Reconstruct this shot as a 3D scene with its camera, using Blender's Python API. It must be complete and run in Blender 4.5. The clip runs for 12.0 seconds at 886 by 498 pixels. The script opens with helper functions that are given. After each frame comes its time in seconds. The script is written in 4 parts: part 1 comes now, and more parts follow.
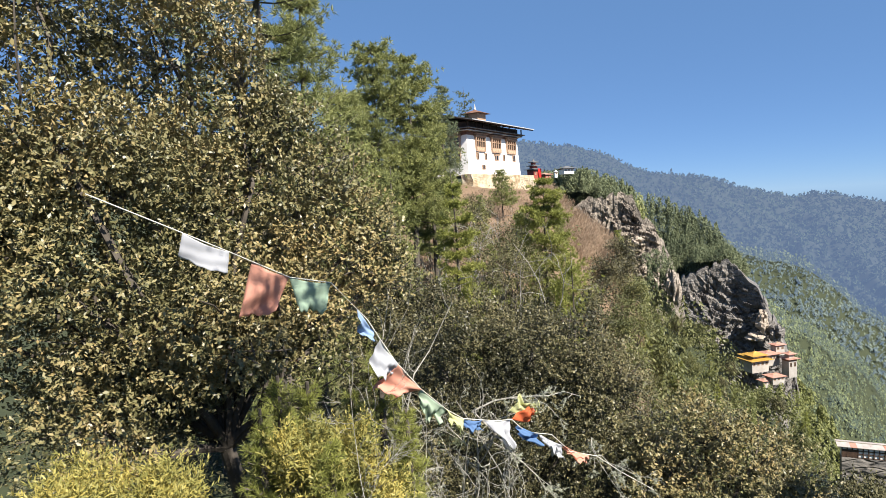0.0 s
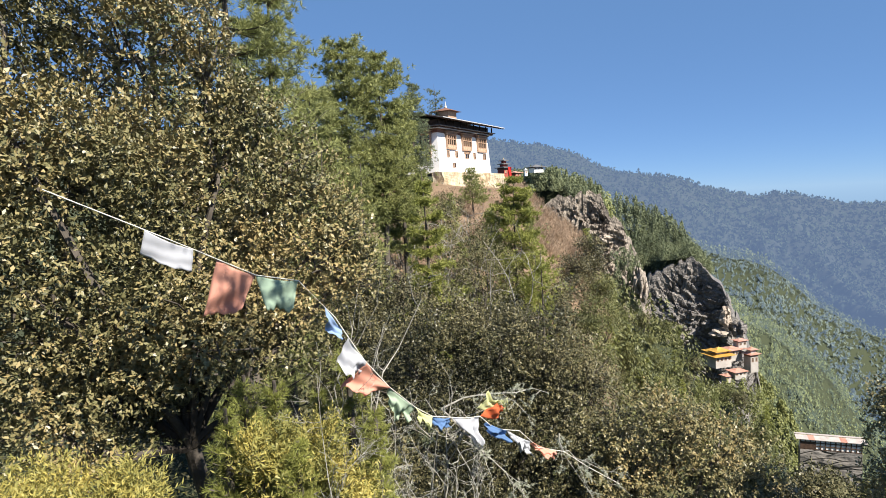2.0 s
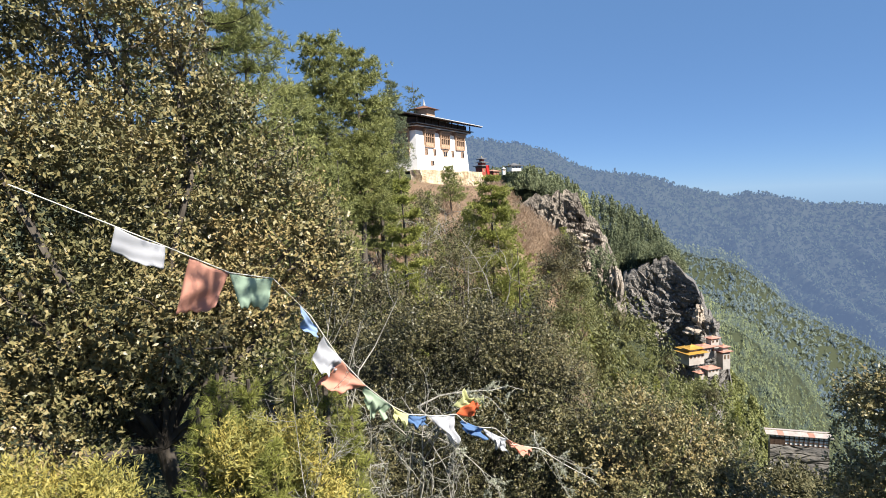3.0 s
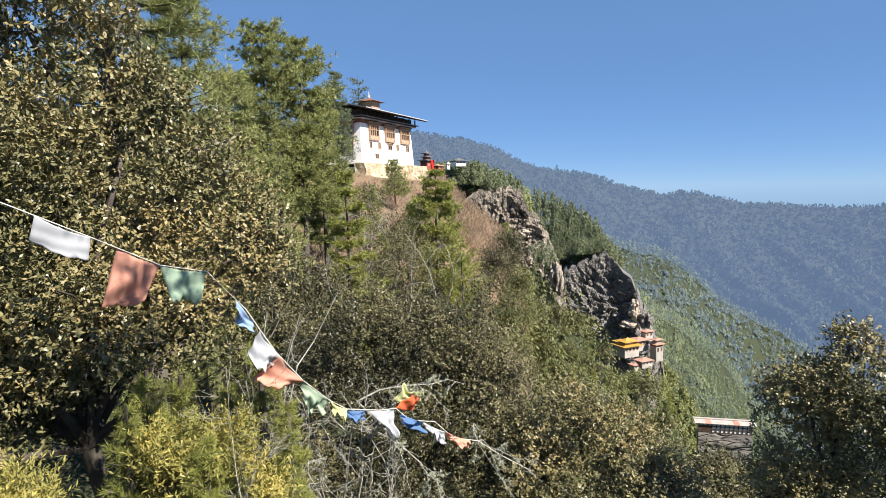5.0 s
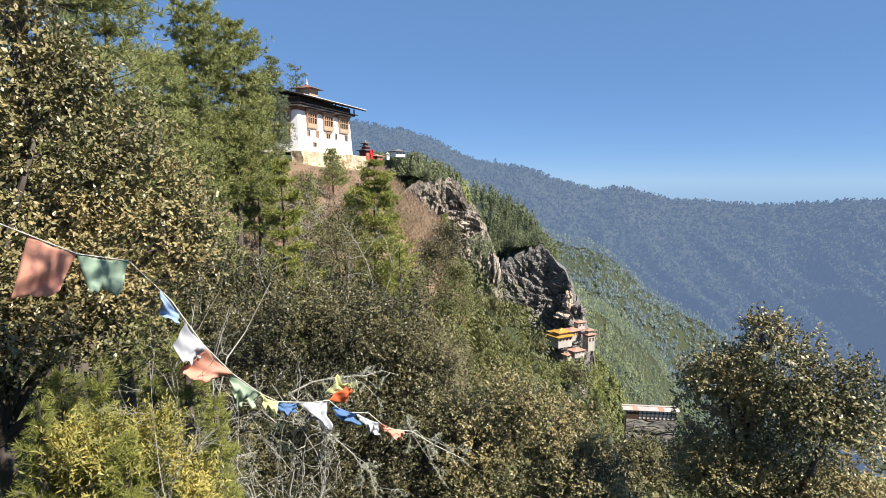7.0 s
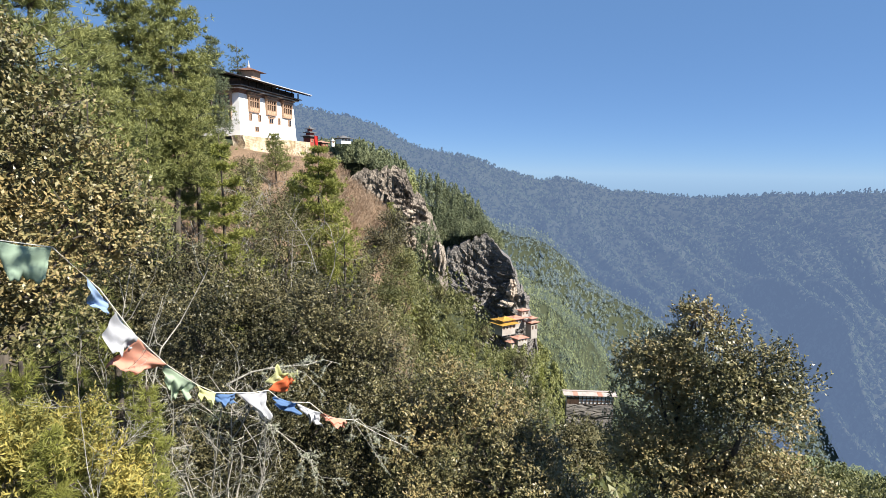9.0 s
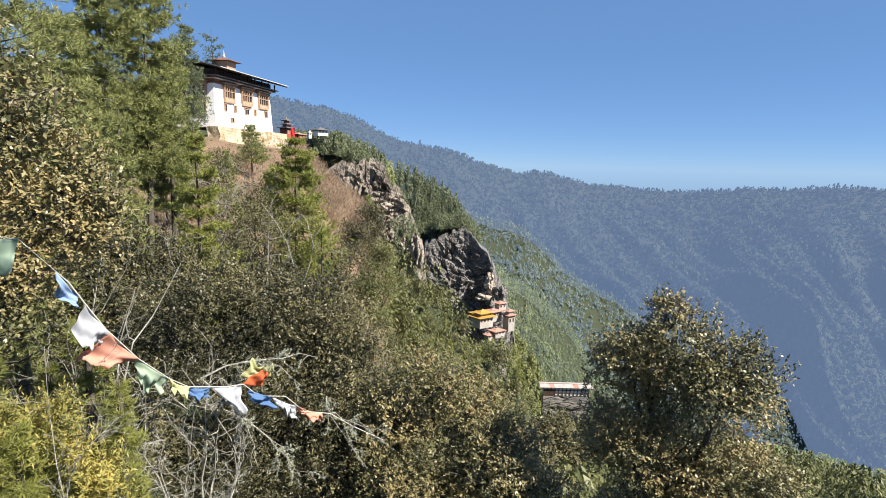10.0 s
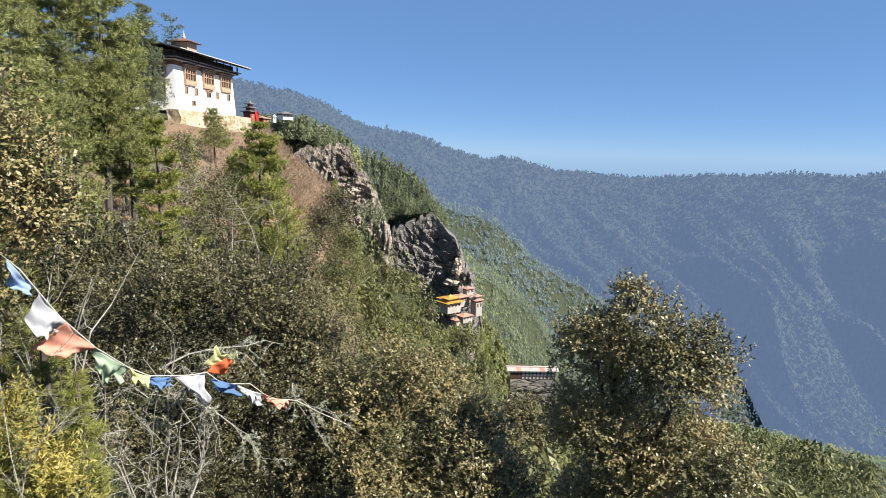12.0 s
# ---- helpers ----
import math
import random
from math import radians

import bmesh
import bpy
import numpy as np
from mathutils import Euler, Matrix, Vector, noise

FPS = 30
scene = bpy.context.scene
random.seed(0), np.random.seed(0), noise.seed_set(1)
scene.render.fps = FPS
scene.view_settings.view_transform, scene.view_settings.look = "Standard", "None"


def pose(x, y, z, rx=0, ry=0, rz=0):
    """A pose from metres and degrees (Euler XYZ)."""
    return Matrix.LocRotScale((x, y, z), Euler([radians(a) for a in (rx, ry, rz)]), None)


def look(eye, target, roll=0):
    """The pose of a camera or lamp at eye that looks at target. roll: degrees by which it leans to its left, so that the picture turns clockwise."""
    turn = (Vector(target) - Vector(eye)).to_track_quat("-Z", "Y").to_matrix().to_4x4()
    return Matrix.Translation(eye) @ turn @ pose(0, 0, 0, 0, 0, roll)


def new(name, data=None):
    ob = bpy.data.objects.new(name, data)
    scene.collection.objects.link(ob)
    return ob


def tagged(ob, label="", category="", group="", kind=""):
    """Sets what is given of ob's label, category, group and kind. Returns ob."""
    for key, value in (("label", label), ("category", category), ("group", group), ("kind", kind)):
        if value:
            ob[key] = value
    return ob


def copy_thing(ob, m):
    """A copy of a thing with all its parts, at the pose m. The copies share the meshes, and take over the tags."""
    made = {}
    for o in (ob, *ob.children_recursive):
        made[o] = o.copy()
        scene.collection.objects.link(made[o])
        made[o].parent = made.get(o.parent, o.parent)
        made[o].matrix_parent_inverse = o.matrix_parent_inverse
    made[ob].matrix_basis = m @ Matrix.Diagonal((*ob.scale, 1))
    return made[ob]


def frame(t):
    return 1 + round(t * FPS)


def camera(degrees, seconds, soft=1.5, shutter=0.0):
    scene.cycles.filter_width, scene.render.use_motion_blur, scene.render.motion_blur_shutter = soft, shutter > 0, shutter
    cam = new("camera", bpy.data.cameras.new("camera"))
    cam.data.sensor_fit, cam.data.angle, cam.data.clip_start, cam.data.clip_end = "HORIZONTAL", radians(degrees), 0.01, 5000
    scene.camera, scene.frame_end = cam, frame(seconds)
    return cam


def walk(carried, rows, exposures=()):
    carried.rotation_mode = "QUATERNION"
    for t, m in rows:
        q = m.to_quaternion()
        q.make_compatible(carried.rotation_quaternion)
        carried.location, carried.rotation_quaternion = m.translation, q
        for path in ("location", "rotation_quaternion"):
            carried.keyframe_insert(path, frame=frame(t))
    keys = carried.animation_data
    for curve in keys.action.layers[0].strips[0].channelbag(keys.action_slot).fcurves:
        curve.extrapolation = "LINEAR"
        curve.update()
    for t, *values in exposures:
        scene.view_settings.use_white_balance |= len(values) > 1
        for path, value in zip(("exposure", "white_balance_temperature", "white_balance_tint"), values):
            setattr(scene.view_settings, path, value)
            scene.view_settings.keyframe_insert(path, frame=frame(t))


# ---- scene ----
cam = camera(71.95, 12.0, soft=0.75)
EYE = 1.6


def ahead(e, yaw, pitch):
    """A point in front of an eye, from yaw and pitch in degrees."""
    a, p = radians(yaw), radians(pitch)
    return (e[0] - math.sin(a) * math.cos(p), e[1] + math.cos(a) * math.cos(p), e[2] + math.sin(p))


ROWS = [  # seconds, eye, yaw, pitch, roll
    (0.0, (0.000, 0.000, EYE), 0.00, -4.00, -3.00),
    (0.5, (0.004, 0.000, EYE), -0.53, -4.04, -2.96),
    (1.0, (0.008, 0.000, EYE), -1.14, -4.15, -2.92),
    (1.5, (0.013, 0.000, EYE), -1.89, -4.25, -2.83),
    (2.0, (0.019, 0.000, EYE), -2.75, -4.35, -2.71),
    (2.5, (0.026, -0.001, EYE), -3.71, -4.47, -2.54),
    (3.0, (0.034, -0.001, EYE), -4.82, -4.63, -2.32),
    (5.0, (0.070, -0.006, EYE), -10.07, -5.34, -1.30),
    (5.5, (0.080, -0.008, EYE), -11.50, -5.53, -1.02),
    (6.0, (0.090, -0.010, EYE), -12.96, -5.75, -0.73),
    (6.5, (0.099, -0.013, EYE), -14.40, -5.98, -0.43),
    (7.0, (0.109, -0.015, EYE), -15.84, -6.23, -0.11),
    (9.0, (0.143, -0.026, EYE), -20.97, -7.27, 0.86),
    (9.5, (0.150, -0.029, EYE), -22.06, -7.56, 1.08),
    (10.0, (0.157, -0.032, EYE), -23.06, -7.87, 1.26),
    (10.5, (0.163, -0.035, EYE), -23.97, -8.17, 1.37),
    (11.0, (0.168, -0.037, EYE), -24.78, -8.49, 1.45),
    (11.5, (0.172, -0.039, EYE), -25.52, -8.80, 1.50),
    (12.0, (0.176, -0.041, EYE), -26.16, -9.15, 1.50),
]
walk(cam, [(t, look(e, ahead(e, yaw, pitch), roll)) for t, e, yaw, pitch, roll in ROWS])

# ---- light ----
SUN_AZ, SUN_EL = 138.0, 45.0  # degrees clockwise from +y, and above the horizon
world = bpy.data.worlds.new("sky")
world.use_nodes = True
scene.world = world
wn = world.node_tree.nodes
sky = wn.new("ShaderNodeTexSky")
sky.sky_type, sky.sun_disc = "NISHITA", False
sky.sun_elevation, sky.sun_rotation = radians(SUN_EL), radians(SUN_AZ)
sky.altitude, sky.air_density, sky.dust_density, sky.ozone_density = 3000.0, 0.7, 0.0, 5.0
even = wn.new("ShaderNodeMix")  # thin dry mountain air: the sky's blue is more even than the model's
even.data_type = "RGBA"
even.inputs["Factor"].default_value = 0.6
even.inputs["B"].default_value = (1.16, 2.45, 4.85, 1)
world.node_tree.links.new(sky.outputs["Color"], even.inputs["A"])
world.node_tree.links.new(even.outputs["Result"], wn["Background"].inputs["Color"])
wn["Background"].inputs["Strength"].default_value = 0.062
sun_data = bpy.data.lights.new("sun", "SUN")
sun_data.energy, sun_data.angle, sun_data.color = 5.0, radians(0.53), (1.0, 0.93, 0.82)
sun = new("sun", sun_data)
sun.matrix_world = look((math.sin(radians(SUN_AZ)) * math.cos(radians(SUN_EL)) * 100,
                         math.cos(radians(SUN_AZ)) * math.cos(radians(SUN_EL)) * 100,
                         math.sin(radians(SUN_EL)) * 100), (0, 0, 0))
scene.view_settings.exposure = 1.24

# ---- materials ----


def ramp(nt, cols, src):
    r = nt.nodes.new("ShaderNodeValToRGB")
    el = r.color_ramp.elements
    while len(el) < len(cols):
        el.new(0.5)
    for k, c in enumerate(cols):
        el[k].position = k / max(1, len(cols) - 1)
        el[k].color = (*c, 1)
    nt.links.new(src, r.inputs["Fac"])
    return r.outputs["Color"]


def surface(name, cols, scale=4.0, rough=0.8, metal=0.0, bump=0.3, fine=12.0, wear=0.25, spec=0.3, glow=None, stretch=(1, 1, 1), dist=0.02, wooded=None, cracks=0.0):
    """A worn surface: colours over a broad noise, darkened and relieved by a fine one, in metres."""
    m = bpy.data.materials.new(name)
    m.use_nodes = True
    nt = m.node_tree
    b = nt.nodes["Principled BSDF"]
    pos = nt.nodes.new("ShaderNodeNewGeometry").outputs["Position"]
    mp = nt.nodes.new("ShaderNodeMapping")
    mp.inputs["Scale"].default_value = stretch
    nt.links.new(pos, mp.inputs["Vector"])
    n1, n2 = nt.nodes.new("ShaderNodeTexNoise"), nt.nodes.new("ShaderNodeTexNoise")
    for n, sc, det in ((n1, scale, 5), (n2, scale * fine, 4)):
        n.inputs["Scale"].default_value, n.inputs["Detail"].default_value = sc, det
        nt.links.new(mp.outputs["Vector"], n.inputs["Vector"])
    st = nt.nodes.new("ShaderNodeMapRange")
    st.inputs["From Min"].default_value, st.inputs["From Max"].default_value = 0.3, 0.7
    nt.links.new(n1.outputs["Fac"], st.inputs["Value"])
    c = ramp(nt, cols, st.outputs["Result"])
    mx = nt.nodes.new("ShaderNodeMix")
    mx.data_type, mx.blend_type = "RGBA", "MULTIPLY"
    mx.inputs["Factor"].default_value = wear
    nt.links.new(c, mx.inputs["A"])
    nt.links.new(ramp(nt, [(0.25, 0.25, 0.25), (1.3, 1.3, 1.3)], n2.outputs["Fac"]), mx.inputs["B"])
    height = n2.outputs["Fac"]
    if cracks:
        # joints at two sizes, bent by the broad noise; they are dark and recessed
        bend = nt.nodes.new("ShaderNodeVectorMath")
        bend.operation = "MULTIPLY_ADD"
        nt.links.new(n1.outputs["Color"], bend.inputs[0])
        bend.inputs[1].default_value = (2.5 / cracks,) * 3
        nt.links.new(mp.outputs["Vector"], bend.inputs[2])
        cut = None
        for sc, width in ((cracks, .06), (cracks * 3.1, .09)):
            vo, ed = nt.nodes.new("ShaderNodeTexVoronoi"), nt.nodes.new("ShaderNodeMapRange")
            vo.feature = "DISTANCE_TO_EDGE"
            vo.inputs["Scale"].default_value = sc
            nt.links.new(bend.outputs["Vector"], vo.inputs["Vector"])
            ed.inputs["From Max"].default_value, ed.inputs["To Min"].default_value = width, .5
            nt.links.new(vo.outputs["Distance"], ed.inputs["Value"])
            if cut is None:
                cut = ed.outputs["Result"]
            else:
                mu = nt.nodes.new("ShaderNodeMath")
                mu.operation = "MULTIPLY"
                nt.links.new(cut, mu.inputs[0])
                nt.links.new(ed.outputs["Result"], mu.inputs[1])
                cut = mu.outputs[0]
        cx = nt.nodes.new("ShaderNodeMix")
        cx.data_type, cx.blend_type = "RGBA", "MULTIPLY"
        cx.inputs["Factor"].default_value = .8
        nt.links.new(mx.outputs["Result"], cx.inputs["A"])
        nt.links.new(cut, cx.inputs["B"])
        mx = cx
        hs = nt.nodes.new("ShaderNodeMath")
        nt.links.new(cut, hs.inputs[0])
        nt.links.new(n2.outputs["Fac"], hs.inputs[1])
        height = hs.outputs[0]
    nt.links.new(mx.outputs["Result"], b.inputs["Base Color"])
    b.inputs["Roughness"].default_value, b.inputs["Metallic"].default_value = rough, metal
    b.inputs["Specular IOR Level"].default_value = spec
    if bump:
        bp = nt.nodes.new("ShaderNodeBump")
        bp.inputs["Strength"].default_value, bp.inputs["Distance"].default_value = bump, dist
        nt.links.new(height, bp.inputs["Height"])
        nt.links.new(bp.outputs["Normal"], b.inputs["Normal"])
    # glow: air haze painted as emission of the surface
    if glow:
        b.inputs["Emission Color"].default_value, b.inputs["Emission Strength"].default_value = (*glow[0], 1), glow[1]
    if wooded:
        # the bare slope below the temple gives way to forest floor all round
        ln, far = nt.nodes.new("ShaderNodeVectorMath"), nt.nodes.new("ShaderNodeMapRange")
        ln.operation = "DISTANCE"
        ln.inputs[1].default_value = (6.0, 101.0, 0.0)
        far.inputs["From Min"].default_value, far.inputs["From Max"].default_value = wooded
        nt.links.new(pos, ln.inputs[0])
        nt.links.new(ln.outputs["Value"], far.inputs["Value"])
        wd = nt.nodes.new("ShaderNodeMix")
        wd.data_type = "RGBA"
        nt.links.new(far.outputs["Result"], wd.inputs["Factor"])
        nt.links.new(mx.outputs["Result"], wd.inputs["A"])
        nt.links.new(ramp(nt, [(.02, .027, .014), (.05, .058, .028)], n2.outputs["Fac"]), wd.inputs["B"])
        nt.links.new(wd.outputs["Result"], b.inputs["Base Color"])
    return m


def foliage(name, cols, rough=0.5, through_light=0.25, spec=0.4, glow=None, patch=0.0):
    """Leaves or needles: each island takes its own colour; some light passes through. patch: metres of lighter and darker areas."""
    m = bpy.data.materials.new(name)
    m.use_nodes = True
    nt = m.node_tree
    b = nt.nodes["Principled BSDF"]
    geo = nt.nodes.new("ShaderNodeNewGeometry")
    c = ramp(nt, cols, geo.outputs["Random Per Island"])
    if patch:
        n = nt.nodes.new("ShaderNodeTexNoise")
        n.inputs["Scale"].default_value, n.inputs["Detail"].default_value = 1 / patch, 2
        nt.links.new(geo.outputs["Position"], n.inputs["Vector"])
        add = nt.nodes.new("ShaderNodeMath")
        add.operation = "MULTIPLY_ADD"
        add.inputs[1].default_value, add.inputs[2].default_value = 0.55, -0.4
        add2 = nt.nodes.new("ShaderNodeMath")
        add2.operation = "MULTIPLY_ADD"
        add2.inputs[1].default_value = 1.6
        nt.links.new(geo.outputs["Random Per Island"], add.inputs[0])
        nt.links.new(n.outputs["Fac"], add2.inputs[0])
        nt.links.new(add.outputs[0], add2.inputs[2])
        c = ramp(nt, cols, add2.outputs[0])
    nt.links.new(c, b.inputs["Base Color"])
    b.inputs["Roughness"].default_value, b.inputs["Specular IOR Level"].default_value = rough, spec
    # glow adds painted haze to the leaves by emission
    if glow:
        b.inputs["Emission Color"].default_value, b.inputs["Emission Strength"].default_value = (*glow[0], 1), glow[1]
    tr = nt.nodes.new("ShaderNodeBsdfTranslucent")
    nt.links.new(c, tr.inputs["Color"])
    mix = nt.nodes.new("ShaderNodeMixShader")
    mix.inputs["Fac"].default_value = through_light
    nt.links.new(b.outputs["BSDF"], mix.inputs[1])
    nt.links.new(tr.outputs["BSDF"], mix.inputs[2])
    nt.links.new(mix.outputs["Shader"], nt.nodes["Material Output"].inputs["Surface"])
    return m


# dark ends of the oak ramps stand in for shade between leaves
OAK = foliage("oak_leaf", [(.02, .024, .012), (.058, .06, .027), (.13, .124, .056), (.225, .197, .092), (.28, .215, .095)], 0.42, 0.07, 0.42, patch=1.1)
SLOPE_LEAF = foliage("slope_tree_leaf", [(.038, .047, .02), (.095, .105, .04), (.18, .18, .068)], 0.5, 0.2, 0.3, patch=2.0)
# darker copy of the oak leaf, with the crown's inner shade in its colour
OAK_SHADED = foliage("shaded_oak_leaf", [(.009, .011, .006), (.022, .024, .012), (.066, .063, .03), (.175, .155, .076)], 0.45, 0.04, 0.4, patch=1.4)
PINE = foliage("pine_needle", [(.12, .14, .055), (.2, .22, .08), (.29, .3, .11)], 0.55, .3, 0.3, patch=3.0)
PINE_LIGHT = foliage("sunny_pine_needle", [(.12, .14, .036), (.2, .22, .056), (.28, .29, .075)], 0.55, .26, 0.3, patch=3.0)
PINE_DARK = foliage("dark_pine_needle", [(.07, .092, .066), (.13, .16, .096), (.19, .22, .12)], 0.55, 0.35, 0.3, patch=8.0)
SHRUB = foliage("yellow_green_leaf", [(.08, .094, .035), (.18, .185, .06), (.3, .28, .085), (.43, .36, .1)], 0.5, 0.3, 0.3, patch=0.5)
DRY = foliage("dry_twig", [(.19, .14, .1), (.28, .205, .145), (.36, .28, .205), (.31, .21, .14)], 0.9, 0.25, 0.1, patch=5.0)
DRY_GREEN = foliage("dry_green_leaf", [(.05, .056, .028), (.1, .098, .048), (.17, .152, .08)], 0.7, 0.2, 0.2, patch=2.0)
BARK = surface("bark", [(.05, .042, .034), (.13, .112, .094)], 3, 0.95, bump=0.8, fine=8, stretch=(1, 1, .25))
TWIG = surface("lichen_twig", [(.2, .19, .165), (.42, .4, .36)], 14, 0.95, bump=0.6, fine=6)
EARTH = surface("dry_hillside", [(.07, .055, .038), (.16, .11, .07), (.23, .155, .1), (.19, .14, .09)], 0.11, 0.95, bump=0.8, fine=14, wear=0.6, dist=0.2, wooded=(34.0, 48.0))

# ---- mesh helpers ----


def at(az, el, d):
    """A place by compass (degrees clockwise from +y), height angle seen from eye level, and distance over ground."""
    a = radians(az)
    return Vector((d * math.sin(a), d * math.cos(a), EYE + d * math.tan(radians(el))))


def mesh_of(name, v, f, material):
    """A mesh from arrays of corners and of equal-sided faces."""
    v, f = np.asarray(v, dtype=np.float32), np.asarray(f, dtype=np.int32)
    me = bpy.data.meshes.new(name)
    me.vertices.add(len(v))
    me.vertices.foreach_set("co", v.ravel())
    me.loops.add(f.size)
    me.loops.foreach_set("vertex_index", f.ravel())
    me.polygons.add(len(f))
    me.polygons.foreach_set("loop_start", np.arange(len(f), dtype=np.int32) * f.shape[1])
    me.update(calc_edges=True)
    me.materials.append(material)
    return me


def adopt(ob, parent):
    ob.parent = parent
    return ob


def part(name, bm, material, parent, label=""):
    me = bpy.data.meshes.new(name)
    bmesh.ops.recalc_face_normals(bm, faces=bm.faces[:])
    bm.to_mesh(me)
    bm.free()
    me.materials.append(material)
    ob = new(name, me)
    if label:
        ob["label"] = label
    if parent is not None:
        ob.parent = parent
    return ob


def empty(name, m, label, category, group="", kind=""):
    ob = new(name)
    ob.matrix_world = m
    ob.empty_display_size = 0.1
    return tagged(ob, label, category, group, kind)


def unit(rng, n):
    v = rng.normal(size=(n, 3))
    return v / np.linalg.norm(v, axis=1)[:, None]


def norm(v):
    return v / (np.linalg.norm(v, axis=1)[:, None] + 1e-9)


def lump(p, s=0.0):
    """A smooth lumpy value, about -1 to 1, from points."""
    x, y, z = p[:, 0] + s, p[:, 1] + s * 1.7, p[:, 2] - s
    return (np.sin(1.7 * x + 2.3 * y) + np.sin(2.9 * y - 1.3 * z + 1) + np.sin(2.1 * z + 1.9 * x + 2) + 0.6 * np.sin(5.1 * x + 4.3 * z) + 0.6 * np.sin(4.7 * y - 5.3 * x)) / 3.4


def blades(c, d, n, ln, w):
    """Diamond leaves from centre, direction, normal, length and width."""
    s = norm(np.cross(n, d)) * w[:, None] * 0.5
    h = d * ln[:, None] * 0.5
    v = np.stack([c - h, c + s - h * 0.1, c + h, c - s - h * 0.1], 1).reshape(-1, 3)
    return v, np.arange(len(c) * 4).reshape(-1, 4)


def tube(bm, pts, r0, r1, sides=6):
    """A tapered tube along points."""
    rings = []
    for k, p in enumerate(pts):
        p = Vector(p)
        q = Vector(pts[min(k + 1, len(pts) - 1)]) - Vector(pts[max(k - 1, 0)])
        q = q.normalized() if q.length > 1e-6 else Vector((0, 0, 1))
        a = q.orthogonal().normalized()
        b = q.cross(a)
        r = r0 + (r1 - r0) * k / max(1, len(pts) - 1)
        rings.append([bm.verts.new(p + (a * math.cos(i * 2 * math.pi / sides) + b * math.sin(i * 2 * math.pi / sides)) * r) for i in range(sides)])
    for lo, hi in zip(rings, rings[1:]):
        for i in range(sides):
            bm.faces.new((lo[i], lo[(i + 1) % sides], hi[(i + 1) % sides], hi[i]))
    bm.faces.new(rings[0][::-1])
    bm.faces.new(rings[-1])


def bent(a, b, bend, rng, steps=5):
    """Points from a to b, with a random bow."""
    a, b = Vector(a), Vector(b)
    off = Vector(rng.normal(size=3)) * bend * (b - a).length
    return [a.lerp(b, k / steps) + off * math.sin(math.pi * k / steps) + Vector(rng.normal(size=3)) * bend * 0.15 * (b - a).length * (0 < k < steps) for k in range(steps + 1)]


def box(bm, x0, x1, y0, y1, z0, z1, bevel=0.0, top=0.0):
    """A box, whose top may be drawn in by some metres on each side, with bevelled edges."""
    r = bmesh.ops.create_cube(bm, size=1.0)
    for v in r["verts"]:
        up = v.co.z > 0
        k = top if up else 0.0
        v.co = Vector(((x0 + k) if v.co.x < 0 else (x1 - k), (y0 + k) if v.co.y < 0 else (y1 - k), z1 if up else z0))
    if bevel:
        es = list({e for v in r["verts"] for e in v.link_edges})
        bmesh.ops.bevel(bm, geom=es, offset=bevel, segments=1, affect="EDGES")


# ---- the ground: one sheet from the path to the horizon ----
# crest lines: distance, slope towards the path, slope behind, then compass and height angle along the crest
HILL = (118, .24, .7, (-60, 6), (-10, 5), (0, 2.2), (3, 1.5), (8.5, 1.1), (10, .9), (11.4, -.7), (12.4, -1.7), (14.3, -3.2), (15.4, -4.6), (16.6, -7.4), (17.7, -10.5), (19, -17), (22, -29), (70, -40))
SHOULDER = (130, .34, .9, (-60, -14), (6, -10.2), (12.4, -9.2), (16.4, -9.8), (18.5, -10.8), (21.7, -12.0), (23.3, -13.3), (25, -15.6), (26.1, -17.5), (28.9, -18.7), (31.7, -21.2), (33, -24), (37, -27), (70, -32))
CLIFF_HILL = (265, 2.2, 1.0, (-60, 3), (6, 2.6), (8.5, 1.4), (10, 1.0), (11.2, 1.3), (13.4, 1.2), (14.9, .6), (16.4, 0), (17.4, -.6), (18.4, -3), (20, -9), (21.5, -16), (24, -27), (70, -40))
NEST_HILL = (560, 3.0, 1.2, (-60, -1), (15, -1.6), (17, -2), (19, -2.4), (20.5, -2.4), (22.1, -3.3), (23.7, -4.6), (24.8, -5.6), (25.6, -6.8), (26.4, -8.2), (27, -9.5), (28, -12), (29.7, -15.6), (30.8, -16.7), (32.2, -18.4), (33.4, -20.3), (38, -26), (70, -30))
SPUR = (1500, .5, .6, (-60, -3), (18, -3.4), (24, -4.6), (25.3, -4.4), (28, -5.3), (30.6, -6.1), (32.3, -7.4), (34.5, -9.2), (37.7, -11.1), (40.9, -12.9), (43, -14.2), (47, -16), (70, -22))
NEAR_SPUR = (900, .55, .8, (-60, -9), (25, -8.6), (27.8, -9.1), (29.8, -10.8), (31.9, -11.7), (34.2, -13.6), (35.9, -15.5), (37.3, -17.8), (42, -22), (70, -28))
RANGE = (2300, .5, .3, (-90, 7), (-40, 8), (0, 6.5), (8, 5.3), (12.2, 4.9), (15.6, 3.5), (18, 2.25), (22.3, 1.5), (25.4, .55), (30, -.7), (33, -.7), (39, -1.8), (45, -1.9), (60, -1), (90, 1))


def crest(layer, az):
    """The height of a crest line over compass degrees."""
    pts = layer[3:]
    return EYE + layer[0] * np.tan(np.radians(np.interp(az, [p[0] for p in pts], [p[1] for p in pts])))


